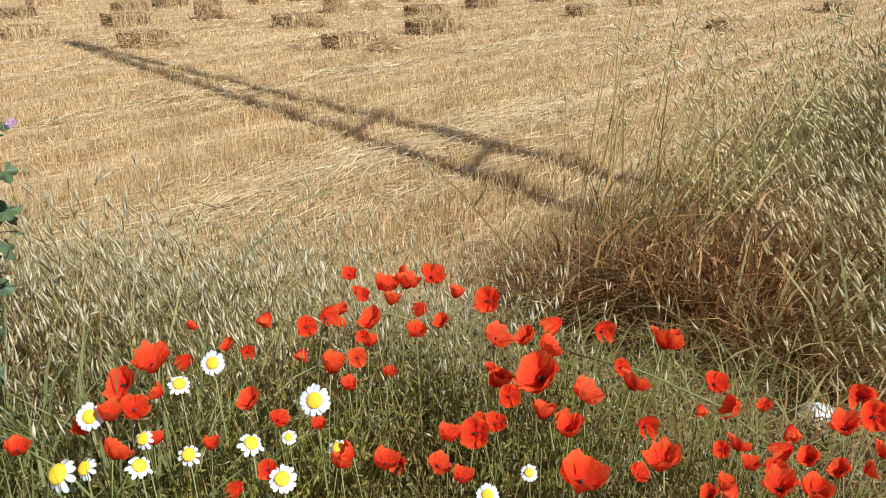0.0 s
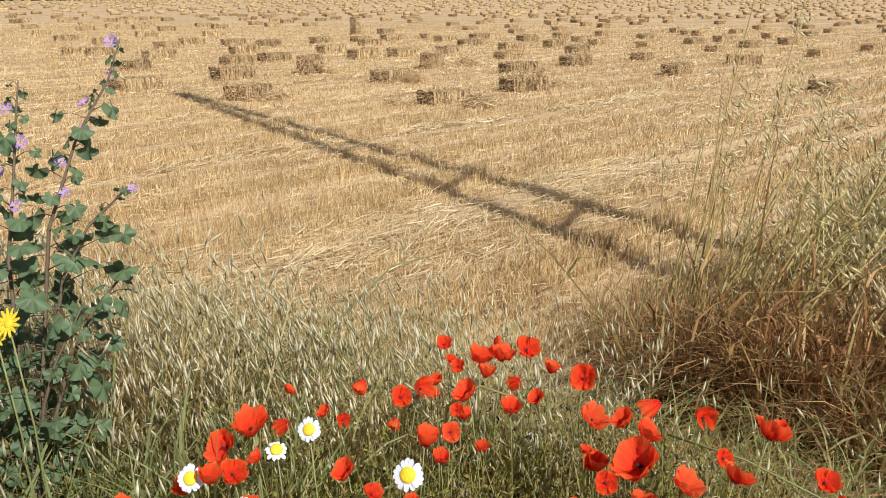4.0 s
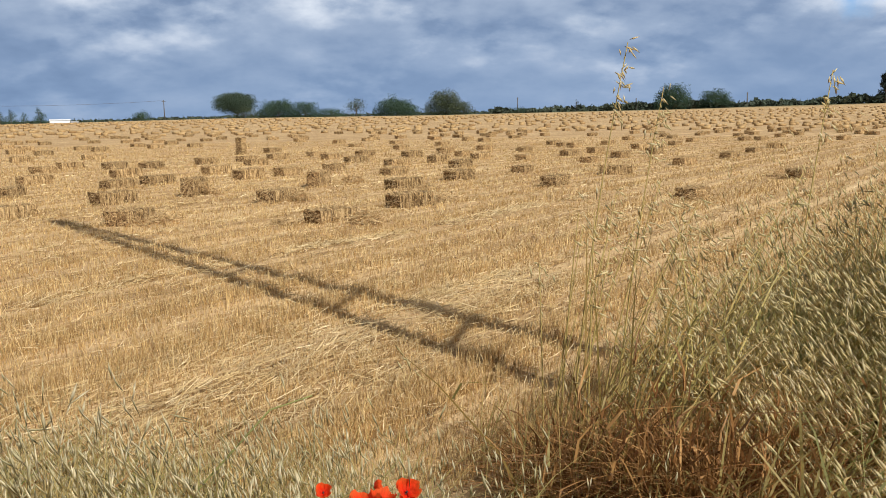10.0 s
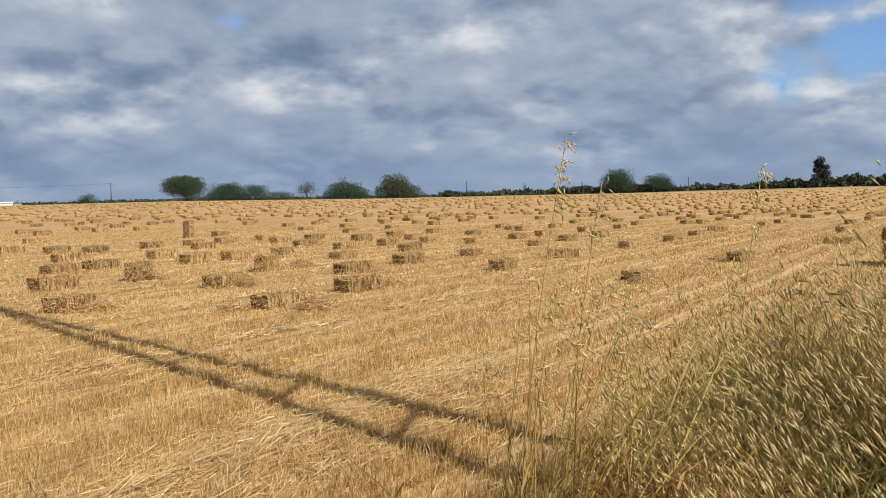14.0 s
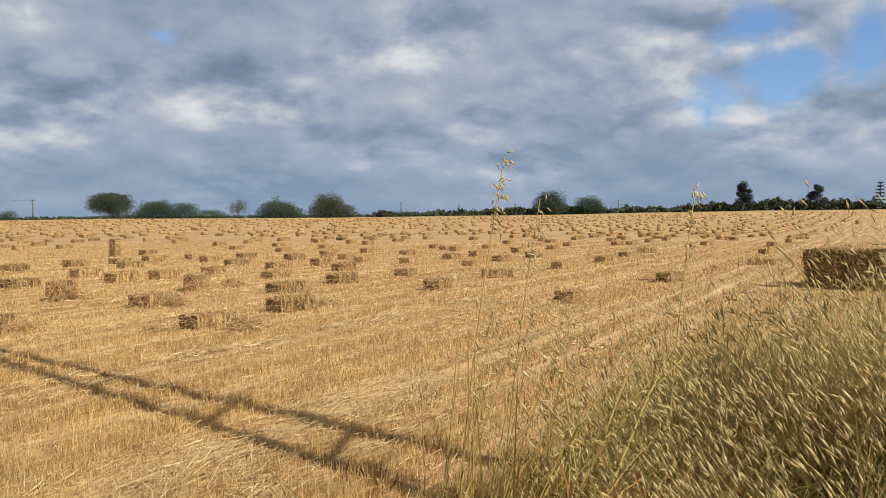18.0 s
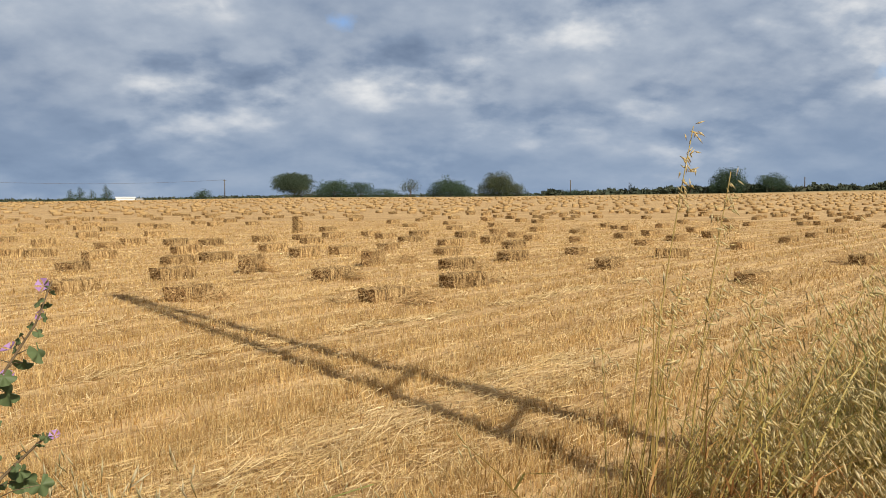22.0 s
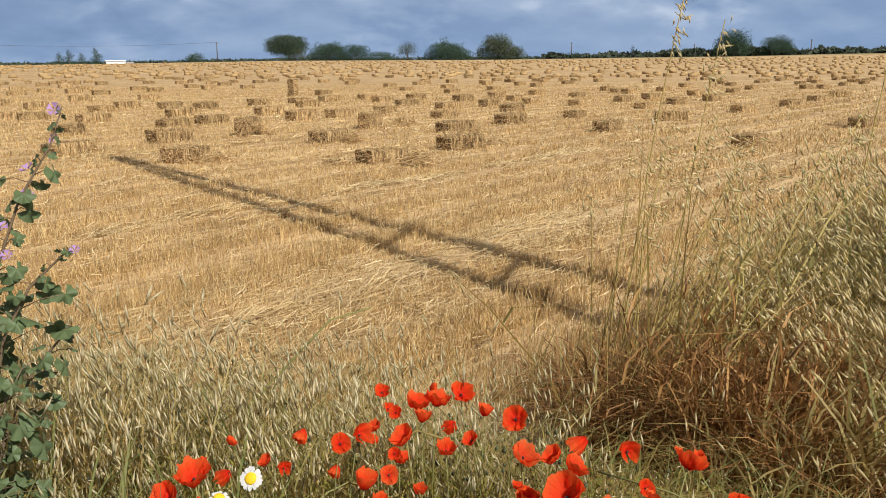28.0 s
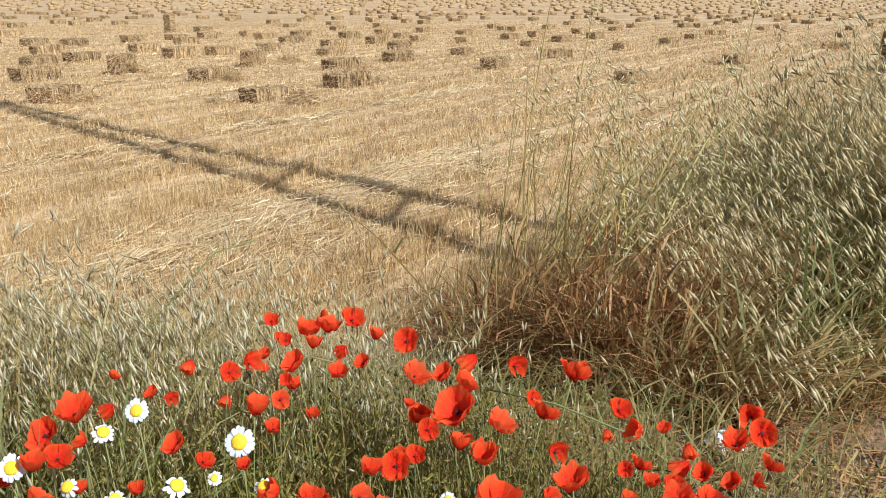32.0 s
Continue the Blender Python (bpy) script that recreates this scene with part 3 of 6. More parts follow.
def bale_body(seed):
    r = random.Random(seed)
    bm = bmesh.new()
    box(bm, BALE, (0, 0, BALE[2] / 2))
    bmesh.ops.subdivide_edges(bm, edges=bm.edges[:], cuts=5, use_grid_fill=True)
    for v in bm.verts:
        n = noise.noise_vector(v.co * 7 + Vector((seed * 9.1, 0, 0)))
        flake = 0.012 * math.sin(v.co.y * 55 + seed)
        v.co += n * 0.034 + Vector((flake if abs(v.co.x) > 0.2 else 0, 0, flake if v.co.z > 0.26 else 0))
        edge = (abs(v.co.x) > 0.195) + (abs(v.co.y) > 0.40) + (v.co.z > 0.28 or v.co.z < 0.02)
        if edge > 1:
            v.co *= 0.965
        v.co.z = max(v.co.z, 0.0) + 0.004 * r.random()
    me = bpy.data.meshes.new("body")
    bm.to_mesh(me)
    bm.free()
    me.materials.append(M_BALE)
    me.materials.append(M_BALE_CUT_SHADE)
    for p in me.polygons:
        p.material_index = int(abs(p.normal.y) > 0.75)
    return me


def bale_straw(seed, wild):
    """Straws that stick out of all sides and lie loose on top."""
    g = np.random.default_rng(seed)
    n = 520
    f = g.integers(0, 5, n)
    p = g.uniform(-0.5, 0.5, (n, 3)) * np.array(BALE) + np.array((0, 0, BALE[2] / 2))
    out = np.zeros((n, 3))
    for k, (axis, sign) in enumerate(((0, 1), (0, -1), (1, 1), (1, -1), (2, 1))):
        pick = f == k
        p[pick, axis] = sign * BALE[axis] / 2 if axis < 2 else BALE[2]
        out[pick, axis] = sign
    way = out * g.uniform(0.1, 0.7, (n, 1)) + g.normal(0, 1.0, (n, 3)) * np.array((1, 0.4, 0.8))
    way /= np.linalg.norm(way, axis=1)[:, None]
    ln = g.uniform(0.04, 0.13, n) * (1 + wild * (f == 4))
    side = np.cross(way, out + 0.01)
    side /= np.linalg.norm(side, axis=1)[:, None] + 1e-6
    a, b = way * ln[:, None] * 0.5, side * 0.0036
    p = p + out * 0.008
    v = np.stack([p - a - b, p - a + b, p + a + b + out * 0.012, p + a - b + out * 0.012], 1).reshape(-1, 3)
    v[:, 2] = np.maximum(v[:, 2], 0.0)
    return mesh_arrays("loose_straw", v, np.arange(4 * n), np.full(n, 4), M_BALE_STRAW)


def twine_mesh():
    bm = bmesh.new()
    hx, hz = BALE[0] / 2 + 0.010, BALE[2] + 0.010
    for size, at in (((0.005, 0.006, hz), (hx, 0, hz / 2)), ((0.005, 0.006, hz), (-hx, 0, hz / 2)), ((2 * hx, 0.006, 0.005), (0, 0, hz))):
        box(bm, size, at)
    me = bpy.data.meshes.new("twine")
    bm.to_mesh(me)
    bm.free()
    me.materials.append(M_TWINE)
    return me


BODIES = [bale_body(k) for k in range(5)]
STRAWS = [bale_straw(k, 0.3 + 0.5 * (k % 3)) for k in range(5)]
TWINE = twine_mesh()
BALE_LABELS = ("rectangular straw bale tied with twine lying on stubble", "ragged straw bale with loose straw on top", "compact golden straw bale lying along the mown row")


# copy of a bale body with the stack's shade put into its straw colour
def darkened(body):
    me = body.copy()
    me.materials[0] = M_BALE_SHADED
    return me


SHADED_BODIES = [darkened(b) for b in BODIES]


def straw_bale(k, m, label, group="straw bales on the field", bodies=BODIES):
    ob = thing("straw_bale", m, label, "straw bale", group)
    part("body", bodies[k % 5], None, ob)
    tagged(part("loose_straw", STRAWS[(k * 3 + 1) % 5], None, ob), kind="stuff")
    for y in (-0.20, 0.20):
        part("twine", TWINE, None, ob).location = (0, y, 0)
    return ob


ON_EDGE = {(-3.4, 19.7), (-0.7, 21.2)}


def bale_at(k, x, y, turn, stretch=1.0, upright=False):
    z = float(terrain(x, y)) - 0.04
    m = pose(x, y, z, 0, 0, -ROW - turn) @ Matrix.Diagonal((1, stretch, 0.80 + 0.17 * ((k * 7) % 5) / 4, 1))
    label = BALE_LABELS[k % 3]
    if (x, y) in ON_EDGE:
        m = pose(x, y, z + 0.215, 0, 0, -ROW - turn) @ pose(0, 0, 0, 0, 90, 0) @ Matrix.Translation((0, 0, -BALE[2] / 2))
        label = "straw bale lying on its narrow edge"
    if upright:
        m = pose(x, y, z + 0.43, 90, 0, -ROW + turn) @ Matrix.Translation((0, 0, -BALE[2] / 2))
        label = "straw bale standing upright on its end"
    straw_bale(k, m, label)


# the nearer bales: x, y, and how far each is turned from the row
BALES_NEAR = ((-0.2, 14.2, 6), (-3.5, 14.6, -24), (1.2, 16.2, 11), (-5.8, 15.6, -4), (-1.4, 17.6, -15), (6.9, 16.6, 3), (-4.7, 18, 1), (1.3, 19.9, 8),
              (-3.4, 19.7, -30), (4.9, 20, -6), (-0.7, 21.2, -22), (-7.6, 20.2, -33), (2.9, 22.4, 3), (-5.7, 22.1, -6), (11.3, 20.5, 10), (-5, 23.2, 1),
              (7.4, 23.2, 61), (-2.8, 24.5, -3), (1.3, 24.9, -1), (-8.4, 24, -1), (5.1, 25, -8), (-1.8, 25.6, -4), (-6.5, 25.9, 7), (-10.5, 25.2, 20),
              (-4.1, 27, -1), (-0.5, 27.4, -14), (-11.2, 25.2, 19), (3.6, 27.8, -2), (10.8, 26.8, 7), (1.6, 29.5, 9))
BALES_MIDDLE = ((8.3, 29.2, -4), (-9.9, 28.9, -22), (3.2, 31.1, 1), (-6.9, 30.7, -6), (-8.1, 30.5, -17), (-3.4, 31.5, 3), (6.4, 31.1, -8), (18.2, 26.6, 78),
                (0.2, 32.3, 16), (5, 32.9, -2), (-10, 31.8, 4), (-5.4, 32.9, -2), (10.3, 31.9, 5), (14, 30.5, 5), (-12.9, 31.1, 1), (-4.1, 34.4, -5),
                (-0.8, 34.9, -1), (2.5, 35.3, 7), (8.9, 34.3, 4), (-3, 35.5, 1), (4.7, 35.6, 2), (12.5, 34.3, 6), (0.6, 37.1, 5), (-15.6, 33.8, 10),
                (-1.5, 37.3, -2), (16.6, 33.9, 8), (10.6, 36.4, 5), (4.2, 38.2, 1), (7.9, 38.7, 3), (-13.7, 37.2, 13))
BALES_FURTHER = ((-11.3, 38.8, 13), (13.6, 39.5, 6), (6.5, 41.6, 2), (19.5, 37.6, 71), (-18.7, 38.2, 11), (24.3, 35, 26), (-3.9, 42.7, 0), (11.2, 42.3, 4),
                 (2.5, 43.8, 0), (11, 43.7, 4), (16.8, 43.2, 6), (-15.4, 44.6, 10), (-19.3, 43.8, 15), (14, 45.8, 5), (11.2, 46.9, 4), (0.2, 48.4, 2),
                 (5.1, 48.4, 1), (-17.6, 46.8, 9), (25.3, 43.5, 9), (-13.8, 48.5, 8), (19.5, 47.5, 7), (-23.5, 46.5, 11), (-19.7, 48.3, 11), (2.7, 53, 0),
                 (22.9, 48.1, 8), (30.7, 43.7, 11), (-11.7, 52.2, 8), (27.7, 45.8, 19), (-15.6, 51.3, 11), (24, 48.3, 8))
BALES_LAST = ((-9.7, 53.8, 9), (8.4, 54.2, 2), (17.4, 52.7, 5), (-0.9, 55.8, 0), (-19.3, 52.8, 10), (-22.9, 52, 14), (-13.5, 55.4, 1), (7.8, 57.7, 2),
              (21, 54.5, 6), (-21.7, 56.1, 13), (1, 60.2, 0), (5.8, 60, 2), (35.8, 49, 12), (28.1, 53.8, 9), (-12.4, 59.9, 8), (26.6, 56.8, 9),
              (31, 56.8, 9), (-27.5, 59, 10), (25.3, 60.3, 7), (29.2, 59.8, 10), (10.7, 65.8, 2), (15.2, 66.9, 3), (36.4, 58.2, 12), (42, 56, 81),
              (29.8, 67.2, 7), (35, 68.4, 11), (57.1, 74.4, 81))


def build_bales():
    k, spots = 0, []
    for x, y, turn in BALES_NEAR + BALES_MIDDLE + BALES_FURTHER + BALES_LAST:
        bale_at(k, x, y, turn)
        spots.append((x, y))
        k += 1
    bale_at(k, -5.2, 41.1, 0, 1.0, True)
    spots.append((-5.2, 41.1))
    g = np.random.default_rng(11)
    c, s = math.cos(radians(ROW)), math.sin(radians(ROW))
    far = []
    across = -6.0
    rows = 0
    while across > -240:
        along = g.uniform(-120, -116)
        while along < 300:
            along += g.uniform(2.9, 4.7)
            a = across + g.normal(0, 0.22)
            x, y = along * s + a * c, along * c - a * s
            d, az = math.hypot(x, y), math.degrees(math.atan2(x, y))
            if y < 6 or d > 246 or not -40 < az < 52 or d < 62:
                continue
            if g.random() < (0.22 if across > -22 else 0.50) or any(abs(x - p) + abs(y - q) < 2.6 for p, q in spots):
                continue
            far.append((d, x, y, float(g.normal(8, 16)) if g.random() < 0.85 else float(g.uniform(40, 120))))
        across -= 3.9 if rows == 0 else 3.07
        rows += 1
    far.sort()
    for d, x, y, turn in far[:125]:
        bale_at(k, x, y, turn)
        k += 1
    # the rest, too far off to tell their parts
    vs, ls, n = [], [], 0
    cube = np.array([(i, j, h) for h in (0, 1) for j in (-0.5, 0.5) for i in (-0.5, 0.5)]) * np.array(BALE)
    quads = np.array([0, 2, 3, 1, 4, 5, 7, 6, 0, 1, 5, 4, 2, 6, 7, 3, 0, 4, 6, 2, 1, 3, 7, 5])
    for d, x, y, turn in far[125:]:
        th = radians(-ROW - turn)
        jig = cube * g.uniform(0.9, 1.1, (1, 3)) + g.normal(0, 0.012, (8, 3))
        r = np.stack([jig[:, 0] * math.cos(th) - jig[:, 1] * math.sin(th) + x, jig[:, 0] * math.sin(th) + jig[:, 1] * math.cos(th) + y, jig[:, 2] + float(terrain(x, y)) - 0.02], 1)
        vs.append(r), ls.append(quads + 8 * n)
        n += 1
    stuff("distant_straw_bales", (np.concatenate(vs), np.concatenate(ls), np.full(6 * n, 4)), M_BALE_FAR, "hundreds of straw bales in rows across the far field", "straw bales")


build_bales()


def straw_heap(x, y, wide, high, n, seed):
    """Loose straw spilled in a low heap."""
    g = np.random.default_rng(seed)
    q = g.normal(0, 0.42, (n, 2)) * wide
    z = high * np.exp(-(q ** 2).sum(1) / (0.5 * wide ** 2)) * g.uniform(0.3, 1.0, n)
    th, tilt = g.uniform(0, 6.28, n), g.normal(0, 0.35, n)
    way = np.stack([np.cos(th) * np.cos(tilt), np.sin(th) * np.cos(tilt), np.sin(tilt)], 1) * (g.uniform(0.05, 0.16, n) / 2)[:, None]
    side = np.stack([-np.sin(th), np.cos(th), g.normal(0, 0.4, n)], 1) * 0.0045
    c = np.stack([q[:, 0], q[:, 1], z + 0.03], 1)
    v = np.stack([c - way - side, c - way + side, c + way + side, c + way - side], 1).reshape(-1, 3)
    v[:, 2] = np.maximum(v[:, 2], 0.0)
    ob = new("straw_heap", mesh_arrays("straw_heap", v, np.arange(4 * n), np.full(n, 4), M_BALE_STRAW))
    ob.matrix_basis = Matrix.Translation((x, y, float(terrain(x, y)) - 0.02))
    tagged(ob, "low heap of loose pale straw spilled on the stubble", "straw heap", "straw heaps on the field", "stuff")


for heap_no, (hx, hy, hw, hh, hn) in enumerate(((0.1, 22.3, 0.55, 0.22, 900), (0.35, 13.75, 0.42, 0.20, 700), (-0.9, 17.6, 0.40, 0.24, 500), (-2.95, 14.5, 0.50, 0.16, 600),
                                                (-3.1, 19.6, 0.34, 0.30, 350), (6.75, 16.0, 0.40, 0.18, 450), (1.9, 16.9, 0.5, 0.16, 450), (-0.95, 13.9, 0.35, 0.10, 300), (11.1, 21.2, 0.4, 0.24, 400), (1.9, 20.1, 0.45, 0.15, 350))):
    straw_heap(hx, hy, hw, hh, hn, 60 + heap_no)


def build_stack():
    """The stack of bales by the field's edge, three courses high and loosely laid."""
    g = random.Random(5)
    turn = -143.0
    base = Matrix.Translation((13.5, 18.0, float(terrain(13.5, 18.0)) - 0.02)) @ pose(0, 0, 0, 0, 0, turn)
    for level in range(4):
        for row in range(3):
            for col in range(5):
                if level == 3 and not (row == 0 and col in (2, 4)):
                    continue
                if level == 2 and (col == 0 and row == 1):
                    continue
                if level == 1 and col == 3 and row == 2:
                    continue
                m = base @ pose(-row * 0.47 + g.uniform(-.05, .05), col * 0.91 + 0.45 + g.uniform(-.07, .07), level * 0.315, 0, 0, g.uniform(-4, 4))
                straw_bale(level * 7 + row * 4 + col, m, "brown straw bale in a loose stack, shade put into its colour", "bales of the stack at the field edge", SHADED_BODIES)


build_stack()


def far_stack(x, y, turn, cols):
    for level in range(2):
        for col in range(cols):
            m = pose(x, y, float(terrain(x, y)) - 0.02, 0, 0, turn) @ pose(0, col * 1.0, level * 0.32)
            straw_bale(col + level, m, "straw bale in a distant stack", "bales of a distant stack")


far_stack(98.0, 117.0, -45, 3)
far_stack(78.0, 133.0, -20, 2)


# ---- pole beside the verge, whose shadow crosses the stubble ----
def build_pole():
    base = Vector((4.14, 2.2, float(terrain(4.14, 2.2)) - 0.4))
    across = Vector((0.302, 0.953, 0)).normalized()
    ob = thing("utility_pole", Matrix.Translation(base), "tall two-legged weathered utility pole with cross braces", "utility pole")
    top, low = 13.2 - base.z, 0.0

    def gap(h):
        return 0.14 + (1.32 - 0.14) * (1 - (h - low) / (top - low))

    for side in (-0.5, 0.5):
        pts = [across * (side * gap(h)) + Vector((0, 0, h)) for h in (0, 4, 8, top)]
        part("leg", tube(pts, (0.10, 0.095, 0.09, 0.085), 10), M_POLE, ob)
    for h in (1.6, 3.1, 4.62, 5.93, 7.7, 9.3, 10.9):
        hh = h - base.z
        pts = [across * (sd * (gap(hh) / 2 + 0.08)) + Vector((0, 0, hh)) for sd in (-1, 1)]
        part("brace", tube(pts, (0.030, 0.030), 8), M_POLE, ob)
    part("cap", tube([Vector((0, 0, top - 0.1)), Vector((0, 0, top + 0.1))], (0.16, 0.13), 10), M_POLE, ob)


build_pole()


# ---- trees, poles and buildings along the far edge ----
def leaf_cloud(lobes, n, size, seed):
    """Small leaf sprays over and inside a set of lobes: (x, y, z, rx, rz, weight)."""
    g = np.random.default_rng(seed)
    lobes = np.array(lobes, float)
    w = lobes[:, 5] / lobes[:, 5].sum()
    pick = g.choice(len(lobes), n, p=w)
    d = g.normal(0, 1, (n, 3))
    d /= np.linalg.norm(d, axis=1)[:, None]
    rad = (g.uniform(0.12, 1.15, n) ** 0.55)[:, None] * (1 + 0.10 * np.sin(d[:, :1] * 9 + lobes[pick, :1]) + 0.08 * np.sin(d[:, 2:] * 11))
    p = lobes[pick, :3] + d * rad * lobes[pick][:, [3, 3, 4]]
    a = g.normal(0, 1, (n, 3)) * np.array((1, 1, 0.6))
    a *= (g.uniform(0.5, 1.2, n) * size / np.linalg.norm(a, axis=1))[:, None]
    b = np.cross(a, g.normal(0, 1, (n, 3)))
    b *= (g.uniform(0.35, 0.7, n) * size / (np.linalg.norm(b, axis=1) + 1e-6))[:, None]
    v = np.stack([p - a, p + b, p + a, p - b], 1).reshape(-1, 3)
    return v, np.arange(4 * n), np.full(n, 4)


def far_tree(x, y, h, w, shape, mat, label, seed, n=1500, category="tree", name="tree"):
    g = random.Random(seed)
    z = float(terrain(x, y)) - 0.15
    ob = thing(name, Matrix.Translation((x, y, z)), label, category, "trees along the far field edge")
    lobes = []
    r = w / 2
    if shape == "umbrella":
        trunk_top = 0.62 * h
        for k in range(13):
            th = 2.4 * k
            q = r * 0.70 * math.sqrt(k / 13)
            lobes.append((q * math.cos(th), q * math.sin(th), h * (0.60 - 0.10 * (q / r) ** 2 + 0.04 * g.random()), r * 0.40, h * (0.40 - 0.10 * q / r), 1.3 - q / r))
    elif shape == "cone":
        trunk_top = 0.4 * h
        for k in range(8):
            f = k / 7
            lobes.append((g.uniform(-.1, .1) * w, g.uniform(-.1, .1) * w, h * (0.12 + 0.78 * f), r * (1.0 - 0.78 * f), h * 0.11, 1.1 - f))
    elif shape == "tall":
        trunk_top = 0.65 * h
        for k in range(11):
            f = k / 10
            lobes.append((g.uniform(-.26, .26) * w * (1.3 - f), g.uniform(-.26, .26) * w, h * (0.34 + 0.54 * f), r * g.uniform(.30, .52) * (1.15 - 0.4 * f), h * g.uniform(.08, .14), 1))
    elif shape == "tiers":
        trunk_top = 0.95 * h
        for k in range(6):
            f = k / 5
            lobes.append((0, 0, h * (0.35 + 0.6 * f), r * (1.0 - 0.6 * f), h * 0.03, 1))
    else:
        trunk_top = 0.45 * h
        for k in range(6 if shape == "round" else 0):
            lobes.append((r * 0.78 * (k / 2.5 - 1), r * 0.3 * g.uniform(-1, 1), h * g.uniform(0.12, 0.26), r * 0.30, h * 0.22, 0.8))
        for k in range(11):
            th = 2.4 * k
            q = r * 0.68 * math.sqrt((k + 0.3) / 11)
            lobes.append((q * math.cos(th), q * math.sin(th), h * (0.50 - 0.40 * (q / r) ** 2 * g.uniform(0.6, 1.3) + g.uniform(-.08, .14)), r * g.uniform(.30, .44), h * g.uniform(.24, .40), 1))
    part("trunk", tube([(0, 0, 0), (0.03 * w, 0, trunk_top * 0.5), (0, 0.02 * w, trunk_top)], (0.035 * h, 0.028 * h, 0.015 * h), 7), M_BARK, ob)
    for k in range(4):
        lx, ly, lz = lobes[(k * 2 + 1) % len(lobes)][:3]
        part("limb", tube([(0, 0, trunk_top * 0.55), (lx * 0.5, ly * 0.5, (trunk_top * 0.55 + lz) / 2), (lx * 0.9, ly * 0.9, lz)], (0.018 * h, 0.012 * h, 0.005 * h), 5), M_BARK, ob)
    size = (0.0085 if shape in ("sparse", "tall") else 0.0088) * (w + h)
    part("crown", mesh_arrays("crown", *leaf_cloud(lobes, 6 * n if shape != "sparse" else 2 * n, size, seed), mat), None, ob)


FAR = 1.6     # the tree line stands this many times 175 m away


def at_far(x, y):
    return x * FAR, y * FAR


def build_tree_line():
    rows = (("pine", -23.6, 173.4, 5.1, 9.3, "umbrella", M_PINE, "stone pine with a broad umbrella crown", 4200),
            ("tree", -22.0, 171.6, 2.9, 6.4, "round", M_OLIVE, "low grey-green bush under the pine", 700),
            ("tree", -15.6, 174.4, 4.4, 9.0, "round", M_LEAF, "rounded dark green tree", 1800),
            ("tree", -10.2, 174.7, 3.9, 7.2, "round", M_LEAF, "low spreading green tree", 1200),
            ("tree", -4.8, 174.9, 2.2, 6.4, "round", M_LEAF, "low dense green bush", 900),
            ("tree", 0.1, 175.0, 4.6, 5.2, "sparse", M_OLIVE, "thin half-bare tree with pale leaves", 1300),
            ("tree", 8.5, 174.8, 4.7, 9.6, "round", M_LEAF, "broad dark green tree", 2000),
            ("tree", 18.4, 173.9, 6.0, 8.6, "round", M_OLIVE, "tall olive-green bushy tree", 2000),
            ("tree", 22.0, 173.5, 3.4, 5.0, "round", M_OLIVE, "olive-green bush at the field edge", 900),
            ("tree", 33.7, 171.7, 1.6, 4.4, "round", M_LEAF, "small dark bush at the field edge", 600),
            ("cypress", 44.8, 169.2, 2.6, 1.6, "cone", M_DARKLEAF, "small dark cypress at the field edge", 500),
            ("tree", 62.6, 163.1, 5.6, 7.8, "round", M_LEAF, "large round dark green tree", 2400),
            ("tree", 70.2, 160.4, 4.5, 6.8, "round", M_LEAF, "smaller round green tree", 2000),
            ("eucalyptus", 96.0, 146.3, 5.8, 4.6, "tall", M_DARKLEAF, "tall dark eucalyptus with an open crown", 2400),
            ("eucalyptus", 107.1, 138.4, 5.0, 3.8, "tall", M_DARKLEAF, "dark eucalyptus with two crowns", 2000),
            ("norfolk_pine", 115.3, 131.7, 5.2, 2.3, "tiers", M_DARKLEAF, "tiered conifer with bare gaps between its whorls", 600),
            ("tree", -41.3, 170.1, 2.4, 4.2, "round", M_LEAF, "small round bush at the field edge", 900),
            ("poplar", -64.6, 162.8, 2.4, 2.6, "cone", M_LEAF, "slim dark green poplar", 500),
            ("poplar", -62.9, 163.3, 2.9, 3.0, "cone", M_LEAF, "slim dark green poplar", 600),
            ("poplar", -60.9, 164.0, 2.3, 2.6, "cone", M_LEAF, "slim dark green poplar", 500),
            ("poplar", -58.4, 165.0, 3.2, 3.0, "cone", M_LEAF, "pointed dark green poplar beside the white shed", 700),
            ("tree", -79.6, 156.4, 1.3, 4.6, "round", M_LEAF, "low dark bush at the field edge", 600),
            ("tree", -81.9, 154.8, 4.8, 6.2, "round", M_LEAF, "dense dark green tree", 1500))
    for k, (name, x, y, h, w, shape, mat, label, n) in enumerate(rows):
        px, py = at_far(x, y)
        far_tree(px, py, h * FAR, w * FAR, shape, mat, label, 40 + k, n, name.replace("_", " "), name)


build_tree_line()


def hedge(name, label, mat, az0, az1, dist, low, high, n, seed, size):
    g = np.random.default_rng(seed)
    f = g.uniform(0, 1, n)
    az = np.radians(az0 + (az1 - az0) * f)
    d = dist + g.normal(0, 3.0, n)
    x, y = d * np.sin(az), d * np.cos(az)
    top = (low + (high - low) * f ** 2) * (0.75 + 0.26 * np.sin(az * 140) * np.sin(az * 57 + 1) + 0.12 * np.sin(az * 460) + 0.10 * np.sin(az * 997) + 0.22 * np.sin(az * 23))
    z = terrain(x, y) + np.clip(top, 0.6, None) * g.uniform(0, 1, n) ** 0.7
    p = np.stack([x, y, z], 1)
    a = g.normal(0, 1, (n, 3)) * size
    b = g.normal(0, 1, (n, 3)) * size * 0.6
    stuff(name, (np.stack([p - a, p + b, p + a, p - b], 1).reshape(-1, 3), np.arange(4 * n), np.full(n, 4)), mat, label, "hedge")


